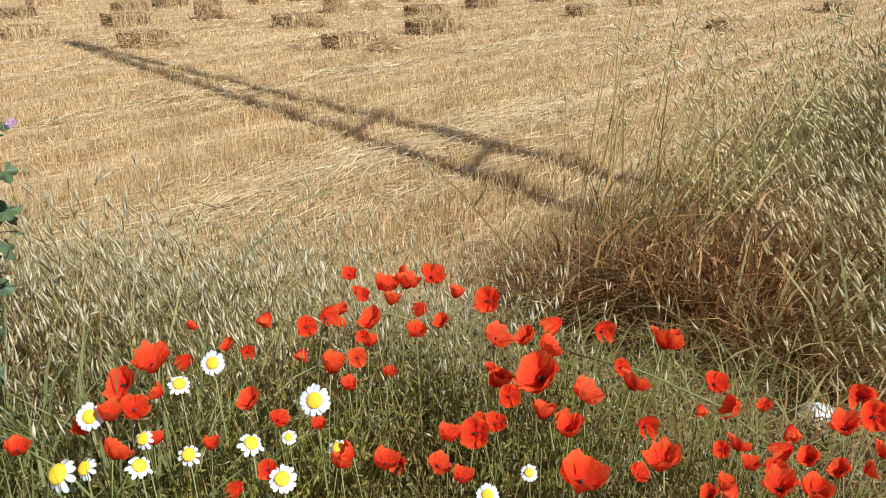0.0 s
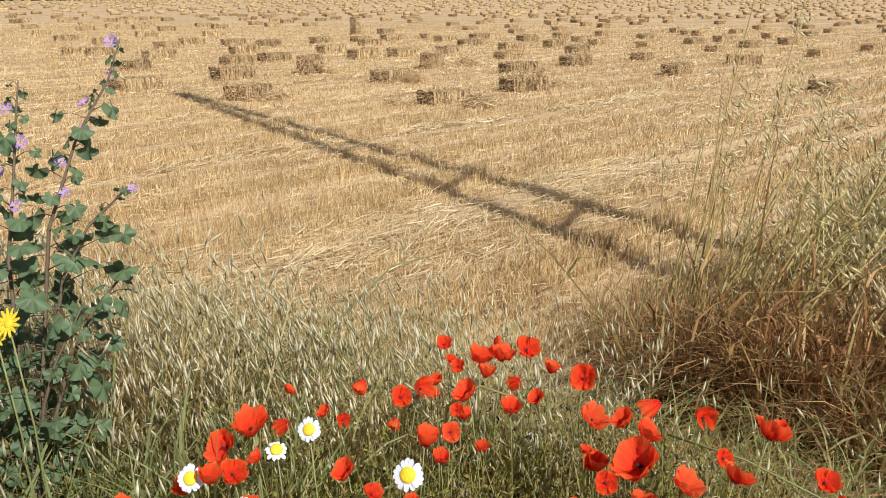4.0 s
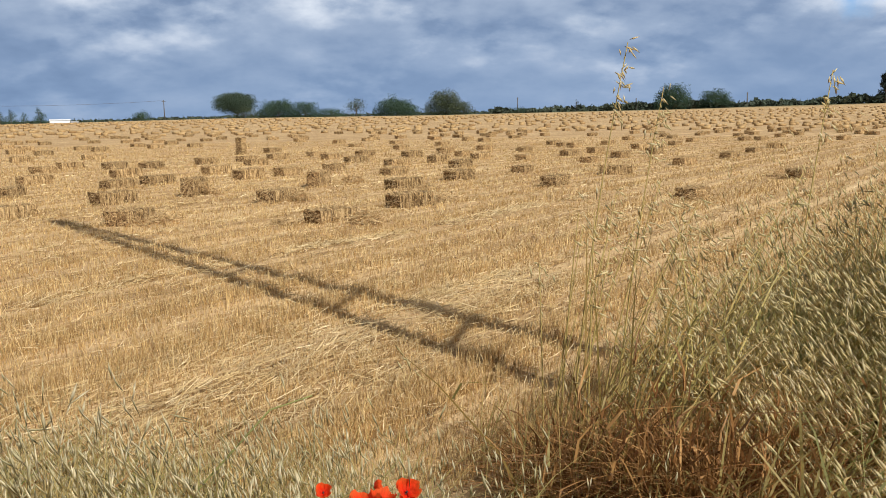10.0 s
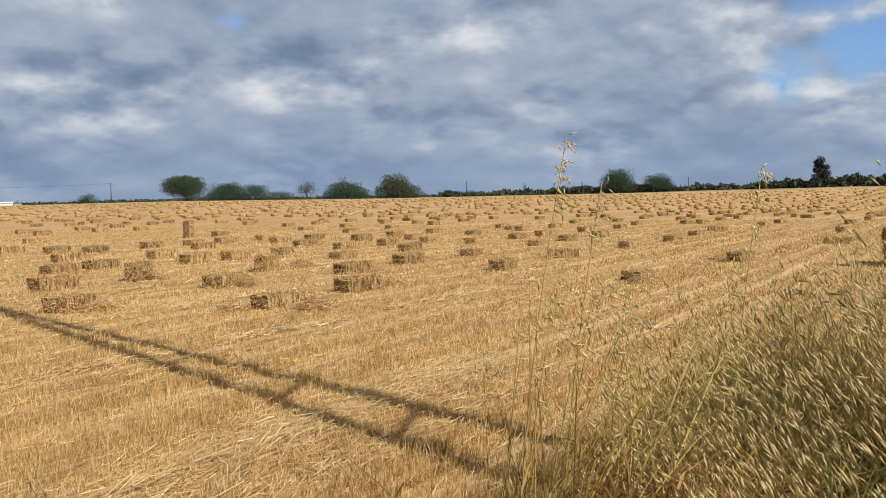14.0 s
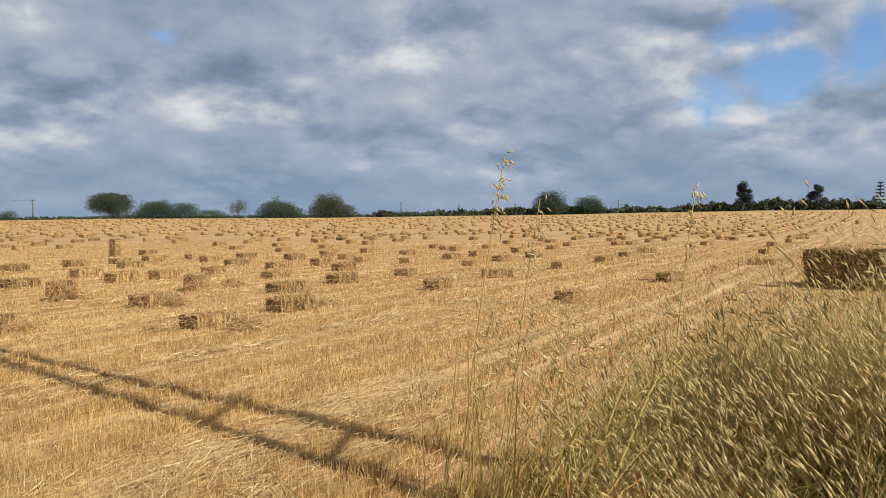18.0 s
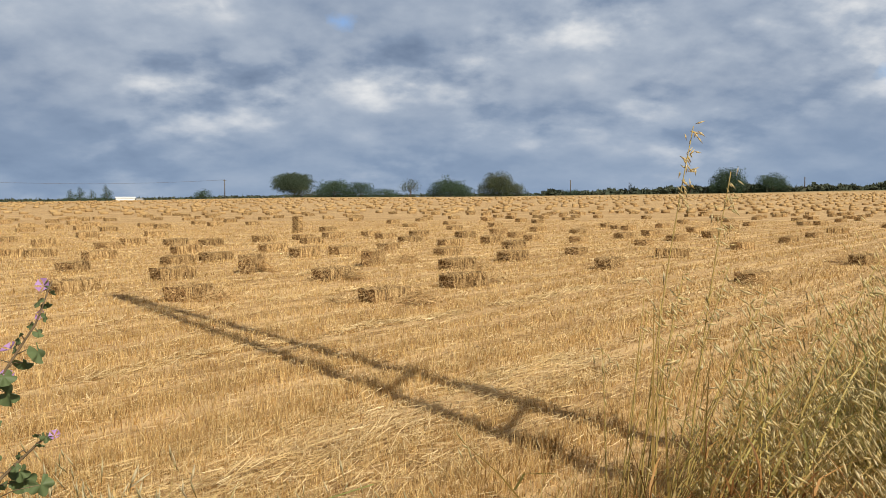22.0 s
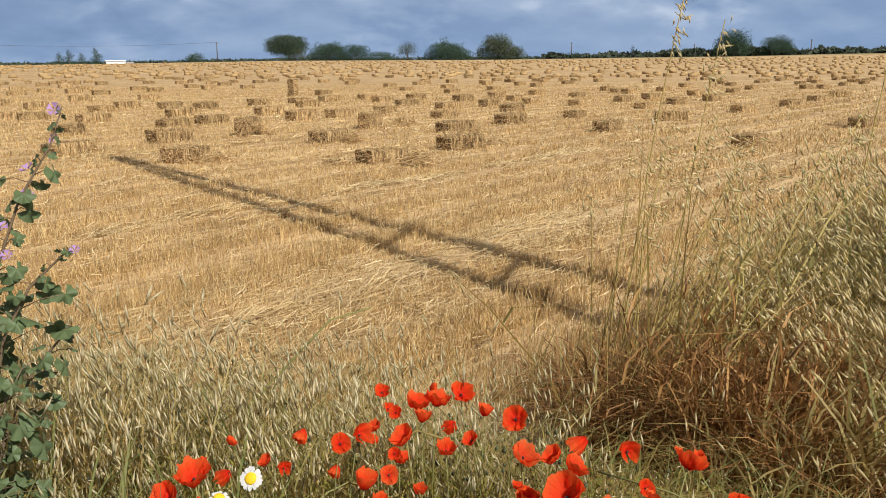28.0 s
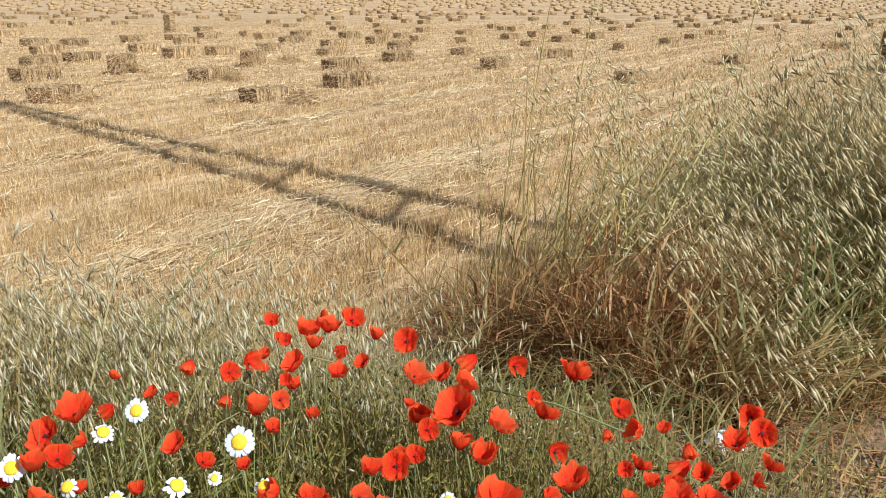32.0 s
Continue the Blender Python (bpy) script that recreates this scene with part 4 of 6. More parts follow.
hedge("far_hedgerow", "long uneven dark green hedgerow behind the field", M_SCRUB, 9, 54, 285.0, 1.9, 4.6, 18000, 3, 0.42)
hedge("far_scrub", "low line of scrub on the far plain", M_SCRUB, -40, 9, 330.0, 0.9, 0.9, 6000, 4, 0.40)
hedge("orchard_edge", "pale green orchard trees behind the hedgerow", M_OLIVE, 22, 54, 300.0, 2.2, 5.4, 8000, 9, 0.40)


def far_pole(x, y, h, arm):
    x, y = at_far(x, y)
    ob = thing("power_pole", Matrix.Translation((x, y, float(terrain(x, y)) - 0.2)), "thin distant wooden power pole", "power pole", "distant power poles")
    part("shaft", tube([(0, 0, 0), (0, 0, h)], (0.20, 0.13), 6), M_POLE, ob)
    bm = bmesh.new()
    box(bm, (arm, 0.14, 0.14), (0, 0, h - 0.35))
    part("crossarm", bm, M_POLE, ob)


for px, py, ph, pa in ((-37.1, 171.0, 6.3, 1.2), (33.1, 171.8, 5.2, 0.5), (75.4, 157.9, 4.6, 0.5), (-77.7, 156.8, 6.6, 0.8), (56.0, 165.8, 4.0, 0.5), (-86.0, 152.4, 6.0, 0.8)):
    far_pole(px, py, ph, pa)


def far_wire(a, b, height, sag):
    """A thin sagging wire from pole to pole."""
    (ax, ay), (bx, by) = at_far(*a), at_far(*b)
    za, zb = float(terrain(ax, ay)) + height, float(terrain(bx, by)) + height
    o = Vector((ax, ay, za))
    pts = [Vector((ax + (bx - ax) * f, ay + (by - ay) * f, za + (zb - za) * f - 4 * sag * f * (1 - f))) - o for f in (0, .15, .3, .45, .6, .75, .9, 1)]
    ob = thing("overhead_wire", Matrix.Translation(o), "thin dark overhead wire between distant poles", "wire", "overhead wires")
    part("strand", tube(pts, [0.035] * len(pts), 4), M_POLE, ob)


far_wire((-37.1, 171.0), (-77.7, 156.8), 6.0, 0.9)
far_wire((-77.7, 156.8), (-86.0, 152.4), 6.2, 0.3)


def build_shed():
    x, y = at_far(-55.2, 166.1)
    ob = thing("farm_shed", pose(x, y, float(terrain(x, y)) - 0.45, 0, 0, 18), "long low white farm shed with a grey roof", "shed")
    bm = bmesh.new()
    box(bm, (5.6, 4.0, 1.2), (0, 0, 0.6))
    part("wall", bm, M_WALL, ob)
    bm = bmesh.new()
    vs = [bm.verts.new(p) for p in ((-2.95, -2.2, 1.2), (2.95, -2.2, 1.2), (2.95, 2.2, 1.2), (-2.95, 2.2, 1.2), (-2.95, 0, 1.55), (2.95, 0, 1.55))]
    for f in ((0, 1, 5, 4), (2, 3, 4, 5), (0, 4, 3), (1, 2, 5), (3, 2, 1, 0)):
        bm.faces.new([vs[i] for i in f])
    part("roof", bm, M_WALL, ob, "pale sheet roof")
    bm = bmesh.new()
    box(bm, (2.2, 3.0, 1.0), (4.1, 0, 0.5))
    part("annex", bm, M_ROOF, ob, "grey lean-to")


build_shed()

# ---- verge: grasses ----
def scatter(n, x0, x1, y0, y1):
    return rng.uniform(x0, x1, n), rng.uniform(y0, y1, n)


def panicles(centre, n, per, top, length, width, wind, droop, spread=0.03, loose=0.35):
    """Spikelets that hang about the upper part of n stalks."""
    sets = []
    for j in range(per):
        s = rng.uniform(top, 1.0, n)
        p = centre(s) + rng.normal(0, spread, (n, 3)) * np.array((1, 1, 0.5))
        way = np.stack([wind[0] + rng.normal(0, loose, n), wind[1] + rng.normal(0, loose, n), np.full(n, -droop) + rng.normal(0, loose, n)], 1)
        sets.append(grains(p, way, rng.uniform(0.7, 1.2, n) * length, rng.uniform(0.7, 1.2, n) * width))
    return sets


def clumped(x, y, scale=2.3):
    """Slow changes from tuft to tuft, between 0 and 1."""
    return 0.5 + 0.25 * (np.sin(x * 2.1 * scale + 1.3 * np.sin(y * scale * 1.4)) + np.sin(y * 2.7 * scale + 1.7 * np.sin(x * scale * 1.1)))


BANK_X = [0.7, 1.1, 1.45, 2.0, 3.0, 4.0, 9.0]
BANK_NEAR = [3.45, 3.00, 2.52, 2.48, 2.55, 2.70, 3.6]
BANK_FAR = [3.6, 4.0, 4.4, 4.85, 5.1, 5.4, 6.8]


def tufts(n, low, high, each, spread):
    """Places of stalks that grow in tufts, with each tuft's own lean and vigour."""
    cx, cy = scatter(n, low, high, 2.4, 6.8)
    near, far = np.interp(cx, BANK_X, BANK_NEAR), np.interp(cx, BANK_X, BANK_FAR)
    keep = (cy > near) & (cy < far) & (rng.uniform(0, 1, n) < 0.03 + 0.97 * smoothstep(1.08, 1.50, cx))
    keep &= clumped(cx, cy, 1.25) + rng.normal(0, 0.12, n) > 0.29
    cx, cy = cx[keep], cy[keep]
    m = len(cx)
    lean, vigour = np.stack([rng.normal(0.44, 0.20, m), rng.normal(-0.06, 0.18, m)], 1), rng.uniform(0.62, 1.16, m)
    lean[:, 1] -= 0.22 * smoothstep(0.9, 0.0, cy - np.interp(cx, BANK_X, BANK_NEAR))
    k = np.repeat(np.arange(m), each)
    off = rng.normal(0, spread, (len(k), 2))
    return cx[k] + off[:, 0], cy[k] + off[:, 1], lean[k] + off * 1.6 + rng.normal(0, 0.09, (len(k), 2)), vigour[k]


def bank_height(x, y):
    """How tall the growth stands: low at the corner and along the edges, rising to shoulder height away from it."""
    near, far = np.interp(x, BANK_X, BANK_NEAR), np.interp(x, BANK_X, BANK_FAR)
    inside = np.clip(np.minimum((y - near) * 1.5, (far - y) * 1.3 + 0.25), 0, 0.8) / 0.8
    crest = np.interp(x, [0.9, 1.2, 1.4, 1.6, 1.8, 2.1, 2.5, 3.0, 3.6, 5.0], [0.30, 0.46, 0.74, 0.98, 1.18, 1.36, 1.46, 1.48, 1.44, 1.46])
    return crest * (0.50 + 0.50 * inside)


def build_tall_grass():
    """The tall bank of wild oats and brome to the right of the flowers."""
    x, y, lean, vigour = tufts(1650, 0.85, 9.0, 15, 0.09)
    n = len(x)
    h = bank_height(x, y) * rng.uniform(0.62, 1.10, n) * vigour
    v, l, z, centre = ribbons(on_ground(x, y), h, lean, rng.uniform(0.003, 0.0055, n), 0.9)
    stuff("oat_stalks", (v, l, z), M_DRY, "dense dry stalks of tall wild oats on the bank", "grass")
    stuff("oat_heads", join(*panicles(centre, n, 9, 0.34, 0.086, 0.0100, (0.30 + 0.75 * lean[:, 0], -0.1 + 0.6 * lean[:, 1]), 1.0, 0.034, 0.20)), M_HEAD, "pale drooping seed heads of wild oats", "grass heads")
    # a few that overtop the rest and thin out towards the stubble
    x, y, lean, vigour = tufts(330, 1.15, 6.5, 4, 0.14)
    y = y + 0.35
    n = len(x)
    h = bank_height(x, y) * rng.uniform(0.95, 1.32, n)
    v, l, z, centre = ribbons(on_ground(x, y), h, lean * 0.8, rng.uniform(0.0024, 0.0042, n), 0.9)
    stuff("overtopping_stalks", (v, l, z), M_YELLOWSTALK, "single oat stalks that stand above the bank", "grass")
    stuff("overtopping_heads", join(*panicles(centre, n, 7, 0.70, 0.066, 0.0100, (0.75, -0.1), 0.7, 0.040, 0.35)), M_HEAD, "pale loose oat panicles above the bank", "grass heads")
    for name, mat, count, label in (("green_blades", M_GREEN, 260, "green grass blades among the dry oats"), ("dry_blades", M_OLD, 1500, "withered yellow grass blades")):
        bx, by, lean, vigour = tufts(count, 0.85, 9.0, 14, 0.09)
        k = len(bx)
        v, l, z, _ = ribbons(on_ground(bx, by), bank_height(bx, by) * rng.uniform(0.40, 0.95, k), lean + rng.normal(0, 0.28, (k, 2)), rng.uniform(0.005, 0.012, k), 1.3)
        stuff(name, (v, l, z), mat, label, "grass")
    # long green blades that hang out over the foot of the bank
    k = 420
    bx = rng.uniform(1.55, 4.0, k)
    by = np.interp(bx, BANK_X, BANK_NEAR) + np.abs(rng.normal(0, 0.22, k)) - 0.04
    v, l, z, _ = ribbons(on_ground(bx, by), rng.uniform(0.25, 0.75, k), np.stack([rng.normal(0.25, 0.4, k), rng.normal(-0.35, 0.35, k)], 1), rng.uniform(0.006, 0.013, k), 1.5)
    stuff("hanging_blades", (v, l, z), M_GREEN, "long green blades hanging at the foot of the bank", "grass")


def build_brown_base():
    """Dead reddish-brown stalks, tangled and leaning, at the corner of the tall grass."""
    n = 11000
    x = 0.80 + np.abs(rng.normal(0, 0.46, n)) + rng.uniform(0, 0.5, n)
    near = np.interp(x, BANK_X, BANK_NEAR) - 0.10
    y = near + np.abs(rng.normal(0, 0.46, n)) - 0.05
    thin = rng.uniform(0, 1, n) < 0.05 + 0.95 * smoothstep(1.62, 1.22, x)
    x, y, near = x[thin], y[thin], near[thin]
    n = len(x)
    h = rng.uniform(0.12, 0.56, n) * (0.6 + 0.4 * smoothstep(0, 0.35, y - near))
    lean = np.stack([rng.normal(0.30, 0.65, n), rng.normal(-0.1, 0.5, n)], 1)
    v, l, z, _ = ribbons(on_ground(x, y), h, lean, rng.uniform(0.003, 0.010, n), 0.6)
    stuff("dead_stalks", (v, l, z), M_BROWN, "tangle of dead brown stalks under the oats", "dead grass")
    k = rng.integers(0, n, 330)
    v, l, z, _ = ribbons(on_ground(x[k], y[k] - 0.06), h[k] * rng.uniform(0.5, 1.1, len(k)), np.stack([rng.normal(0.1, 0.7, len(k)), rng.normal(-0.25, 0.5, len(k))], 1), rng.uniform(0.004, 0.017, len(k)), 1.4)
    stuff("pale_dead_blades", (v, l, z), M_DRY, "pale withered blades hanging over the dead stalks", "dead grass")
    k = 620
    px = rng.uniform(1.25, 3.3, k)
    py = np.interp(px, BANK_X, BANK_NEAR) + np.abs(rng.normal(0, 0.16, k)) - 0.08
    v, l, z, _ = ribbons(on_ground(px, py), rng.uniform(0.18, 0.55, k), np.stack([rng.normal(0.25, 0.55, k), rng.normal(-0.35, 0.35, k)], 1), rng.uniform(0.005, 0.016, k), 1.5, levels=(0, 0.3, 0.6, 0.85))
    stuff("foot_blades", (v, l, z), M_DRY, "pale withered blades along the foot of the bank", "dead grass")
    # long withered stalks that arch out of the bank over its foot, and the dead leaves on them
    k = 240
    ax, ay = rng.uniform(1.10, 1.75, k), rng.uniform(2.75, 3.45, k)
    v, l, z, arch = ribbons(on_ground(ax, ay), rng.uniform(0.35, 0.75, k), np.stack([rng.normal(-0.35, 0.50, k), rng.normal(-0.30, 0.28, k)], 1), rng.uniform(0.004, 0.009, k), 1.1, levels=(0, 0.25, 0.5, 0.75, 0.9))
    stuff("arching_stalks", (v, l, z), M_BROWN, "withered brown stalks arching out of the bank", "dead grass")
    q = rng.integers(0, k, 700)
    leaf_at = np.concatenate([arch(np.full(k, f))[q[e:e + 140]] for e, f in zip(range(0, 700, 140), (0.3, 0.45, 0.6, 0.75, 0.9))])
    v, l, z, _ = ribbons(leaf_at, rng.uniform(0.06, 0.20, 700), np.stack([rng.normal(0.1, 0.9, 700), rng.normal(-0.2, 0.6, 700)], 1), rng.uniform(0.005, 0.012, 700), 1.5)
    stuff("dead_leaves", (v, l, z), M_BROWN, "curled dead brown leaves in the tangle", "dead grass")
    # the fan of stiff yellow-brown stalks that rises from the corner
    k = 95
    fx, fy = rng.normal(1.22, 0.17, k), rng.normal(3.45, 0.24, k)
    v, l, z, c2 = ribbons(on_ground(fx, fy), rng.uniform(0.60, 1.35, k), np.stack([rng.normal(0.46, 0.30, k), rng.normal(0.0, 0.15, k)], 1), rng.uniform(0.007, 0.012, k), 0.30)
    stuff("stiff_stalks", (v, l, z), M_YELLOWSTALK, "fan of stiff yellow-brown stalks at the corner of the bank", "grass")
    leaf_at = c2(rng.uniform(0.25, 0.75, k))
    v, l, z, _ = ribbons(leaf_at, rng.uniform(0.10, 0.24, k), np.stack([rng.normal(0.3, 0.9, k), rng.normal(0, 0.6, k)], 1), rng.uniform(0.006, 0.011, k), 1.2)
    stuff("flag_leaves", (v, l, z), M_OLD, "short withered leaves on the stiff stalks", "grass")
    stuff("stiff_heads", join(*panicles(c2, k, 5, 0.80, 0.060, 0.010, (0.4, -0.1), 0.7, 0.02)), M_HEAD, "thin seed heads on stiff stalks", "grass heads")
    # a thin scatter of low dry grass between the fan and the stubble
    k = 380
    fx, fy = rng.uniform(0.75, 1.7, k), rng.uniform(3.0, 4.3, k)
    v, l, z, c2 = ribbons(on_ground(fx, fy), rng.uniform(0.2, 0.6, k), np.stack([rng.normal(0.2, 0.3, k), rng.normal(0.0, 0.25, k)], 1), rng.uniform(0.004, 0.008, k), 0.8)
    stuff("corner_grass", (v, l, z), M_DRY, "low thin dry grass at the corner of the bank", "grass")


def build_left_grass():
    """Grey-green brome between the flowers and the stubble."""
    x, y = scatter(8200, -4.2, 1.0, 1.95, 4.75)
    wave = 4.45 + 0.15 * np.sin(x * 3) + rng.normal(0, 0.12, len(x))
    keep = (y < wave) & (rng.uniform(0, 1, len(x)) < (1.05 - 0.84 * smoothstep(2.3, 3.9, y)) * (0.5 + 0.7 * clumped(x, y))) & ~((x > 0.32 + 0.2 * rng.normal(0, 0.4, len(x))) & (y > 2.3)) & (x < 0.45 + 0.1 * rng.normal(0, 1, len(x))) & (y > 1.95 + 0.25 * np.clip(x, 0, 1))
    x, y = x[keep], y[keep]
    n = len(x)
    fall = 1 - 0.54 * smoothstep(2.3, 4.2, y)
    h = rng.uniform(0.28, 0.76, n) * fall * (1 + 0.25 * smoothstep(-0.3, -1.4, x))
    lean = np.stack([0.20 + rng.normal(0, 0.48, n), rng.normal(0, 0.42, n)], 1)
    v, l, z, centre = ribbons(on_ground(x, y), h, lean, rng.uniform(0.0022, 0.0036, n), 1.0)
    stuff("brome_stalks", (v, l, z), M_DRY, "thin dry brome grass at the edge of the stubble", "grass")
    stuff("brome_heads", join(*panicles(centre, n, 6, 0.45, 0.058, 0.0060, (0.22, 0.0), 1.3, 0.022)), M_GREYHEAD, "greyish nodding heads of brome grass", "grass heads")
    k = rng.integers(0, n, 8000)
    bx, by = x[k] + rng.normal(0, 0.06, len(k)), y[k] + rng.normal(0, 0.06, len(k))
    v, l, z, _ = ribbons(on_ground(bx, by), h[k] * rng.uniform(0.4, 1.0, len(k)), rng.normal(0.05, 0.5, (len(k), 2)), rng.uniform(0.003, 0.007, len(k)), 1.1)
    stuff("brome_blades", (v, l, z), M_OLD, "dry and half-green grass blades", "grass")
    k = rng.integers(0, n, 3600)
    k = k[y[k] < 2.45]
    v, l, z, _ = ribbons(on_ground(x[k], y[k]), h[k] * rng.uniform(0.4, 0.9, len(k)), rng.normal(0.05, 0.5, (len(k), 2)), rng.uniform(0.003, 0.007, len(k)), 1.1)
    stuff("young_blades", (v, l, z), M_GREEN, "green blades in the brome", "grass")


def build_pale_clumps():
    """Taller silvery clumps of brome between the mallow and the stubble."""
    cx, cy = np.concatenate([rng.uniform(-1.7, -0.05, 34), rng.uniform(-0.9, -0.3, 16)]), np.concatenate([rng.uniform(2.0, 3.0, 34), rng.uniform(1.95, 2.3, 16)])
    k = np.repeat(np.arange(len(cx)), 15)
    off = rng.normal(0, 0.05, (len(k), 2))
    x, y = cx[k] + off[:, 0], cy[k] + off[:, 1]
    n = len(x)
    lean = rng.normal(0.14, 0.30, (len(cx), 2))[k] + off * 4.0
    h = rng.uniform(0.40, 0.82, n) * rng.uniform(0.7, 1.1, len(cx))[k] * (1 - 0.35 * smoothstep(2.3, 3.0, y))
    v, l, z, centre = ribbons(on_ground(x, y), h, lean, rng.uniform(0.003, 0.006, n), 1.0)
    stuff("brome_clump_stalks", (v, l, z), M_DRY, "clumps of tall pale brome stalks", "grass")
    stuff("brome_clump_heads", join(*panicles(centre, n, 6, 0.50, 0.066, 0.0064, (0.24, -0.05), 1.2, 0.022, 0.36)), M_SILVER, "silvery hanging heads of brome clumps", "grass heads")
    q = rng.integers(0, n, 300)
    v, l, z, _ = ribbons(on_ground(x[q], y[q]), h[q] * rng.uniform(0.5, 0.9, 300), lean[q] + rng.normal(0, 0.3, (300, 2)), rng.uniform(0.005, 0.010, 300), 1.3)
    stuff("brome_clump_blades", (v, l, z), M_GREEN, "grey-green blades in the brome clumps", "grass")


def build_flower_bed():
    """The dense green growth between and under the poppies."""
    x, y = scatter(34000, -2.3, 1.45, 0.75, 2.35)
    keep = y < 2.28 - 0.62 * np.clip(x - 0.35, 0, 1) + rng.normal(0, 0.07, len(x))
    edge = np.minimum(np.minimum(x + 2.3, 1.45 - x) / 0.75, (y - 0.75) / 0.40)
    keep &= rng.uniform(0, 1, len(x)) < edge * (0.6 + 0.8 * clumped(x, y, 2.0))
    keep &= ~((x > 0.95) & (y > 1.75))
    x, y = x[keep], y[keep]
    n = len(x)
    h = rng.uniform(0.14, 0.46, n) * (1 - 0.25 * smoothstep(0.4, 1.2, x))
    v, l, z, centre = ribbons(on_ground(x, y), h, rng.normal(0.03, 0.30, (n, 2)), rng.uniform(0.0016, 0.0046, n), 0.7)
    stuff("weed_stems", (v, l, z), M_WEED, "dense green stems and leaves among the flowers", "weeds")
    # small feathery leaflets along the stems
    sets = []
    for j in range(4):
        s = rng.uniform(0.25, 0.98, n)
        p = centre(s)
        way = np.stack([rng.normal(0, 0.7, n), rng.normal(0, 0.7, n), rng.normal(0.9, 0.5, n)], 1)
        sets.append(grains(p, way, rng.uniform(0.010, 0.034, n), rng.uniform(0.0025, 0.0075, n)))
    stuff("weed_leaflets", join(*sets), M_WEED, "feathery green leaflets of daisies and poppies", "weeds")
    # long green blades in the corner by the mallow
    q = 800
    gx, gy = rng.uniform(-1.1, -0.12, q), rng.uniform(1.25, 1.95, q)
    vv, ll, zz, _ = ribbons(on_ground(gx, gy), rng.uniform(0.32, 0.58, q), np.stack([rng.normal(0.1, 0.45, q), rng.normal(0, 0.3, q)], 1), rng.uniform(0.005, 0.011, q), 1.2)
    stuff("long_green_blades", (vv, ll, zz), M_GREEN, "long bright green grass blades beside the mallow", "grass")
    # buds and seed capsules that have lost their petals
    k = rng.choice(n, 1300, replace=False)
    top = centre(np.ones(n))[k]
    up = np.stack([rng.normal(0, 0.3, len(k)), rng.normal(0, 0.3, len(k)), np.ones(len(k))], 1)
    stuff("seed_capsules", grains(top - up * 0.004, up, rng.uniform(0.012, 0.020, len(k)), rng.uniform(0.007, 0.011, len(k))), M_CAPSULE, "small green buds and seed capsules", "seed capsules")
    # straw-coloured stems
    k = rng.choice(n, 2400, replace=False)
    k = k[rng.uniform(0, 1, len(k)) < smoothstep(1.35, 1.9, y[k]) * 0.75 + 0.25]
    v, l, z, c2 = ribbons(on_ground(x[k], y[k] + 0.02), h[k] * rng.uniform(0.8, 1.15, len(k)), rng.normal(0.05, 0.3, (len(k), 2)), np.full(len(k), 0.0028), 0.8)
    stuff("dry_stems", (v, l, z), M_DRY, "dry stems among the green weeds", "dead grass")
    stuff("dry_heads", join(*panicles(c2, len(k), 4, 0.7, 0.020, 0.004, (0.2, 0), 0.5, 0.012)), M_GREYHEAD, "small dry grass heads among the weeds", "grass heads")


def build_gap_grass():
    """Low green and yellowing grass between the poppies and the corner of the bank."""
    for name, mat, count, label in (("gap_blades", M_GREEN, 1500, "low green grass between the poppies and the bank"), ("yellowing_blades", M_OLD, 1900, "low yellowing grass between the poppies and the bank")):
        x, y = scatter(count, 0.30, 1.75, 1.65, 2.95)
        edge = np.interp(x, BANK_X, BANK_NEAR) + 0.1
        keep = (y < edge) & (y > 2.15 - 0.45 * np.clip(x - 0.3, 0, 1)) & (rng.uniform(0, 1, count) < 0.45 + 0.55 * clumped(x, y, 2.0) - 0.6 * smoothstep(1.25, 1.7, x))
        x, y = x[keep], y[keep]
        n = len(x)
        v, l, z, _ = ribbons(on_ground(x, y), rng.uniform(0.08, 0.34, n), np.stack([rng.normal(0.1, 0.5, n), rng.normal(-0.1, 0.4, n)], 1), rng.uniform(0.003, 0.008, n), 1.1)
        stuff(name, (v, l, z), mat, label, "grass")


def build_litter():
    """Dry stems and chaff lying on the bare earth of the bank."""
    x, y = scatter(4600, -0.4, 4.2, 1.2, 3.0)
    n = len(x)
    pale = rng.uniform(0, 1, n) < smoothstep(2.55, 2.2, y)
    stuff("verge_litter", lying(x[pale], y[pale], rng.uniform(0.03, 0.17, pale.sum()), rng.uniform(0.002, 0.006, pale.sum()), 1.6, 0.03), M_DRY, "dry broken stems lying on the bare earth", "litter")
    k = rng.integers(0, n, 5000)
    stuff("withered_litter", lying(x[k] + 0.03, y[k] + 0.02, rng.uniform(0.04, 0.2, len(k)), rng.uniform(0.0018, 0.0042, len(k)), 1.6, 0.05), M_BROWN, "withered brown stems lying on the bank", "litter")


build_tall_grass()
build_brown_base()
build_left_grass()
build_pale_clumps()
build_flower_bed()
build_gap_grass()
build_litter()


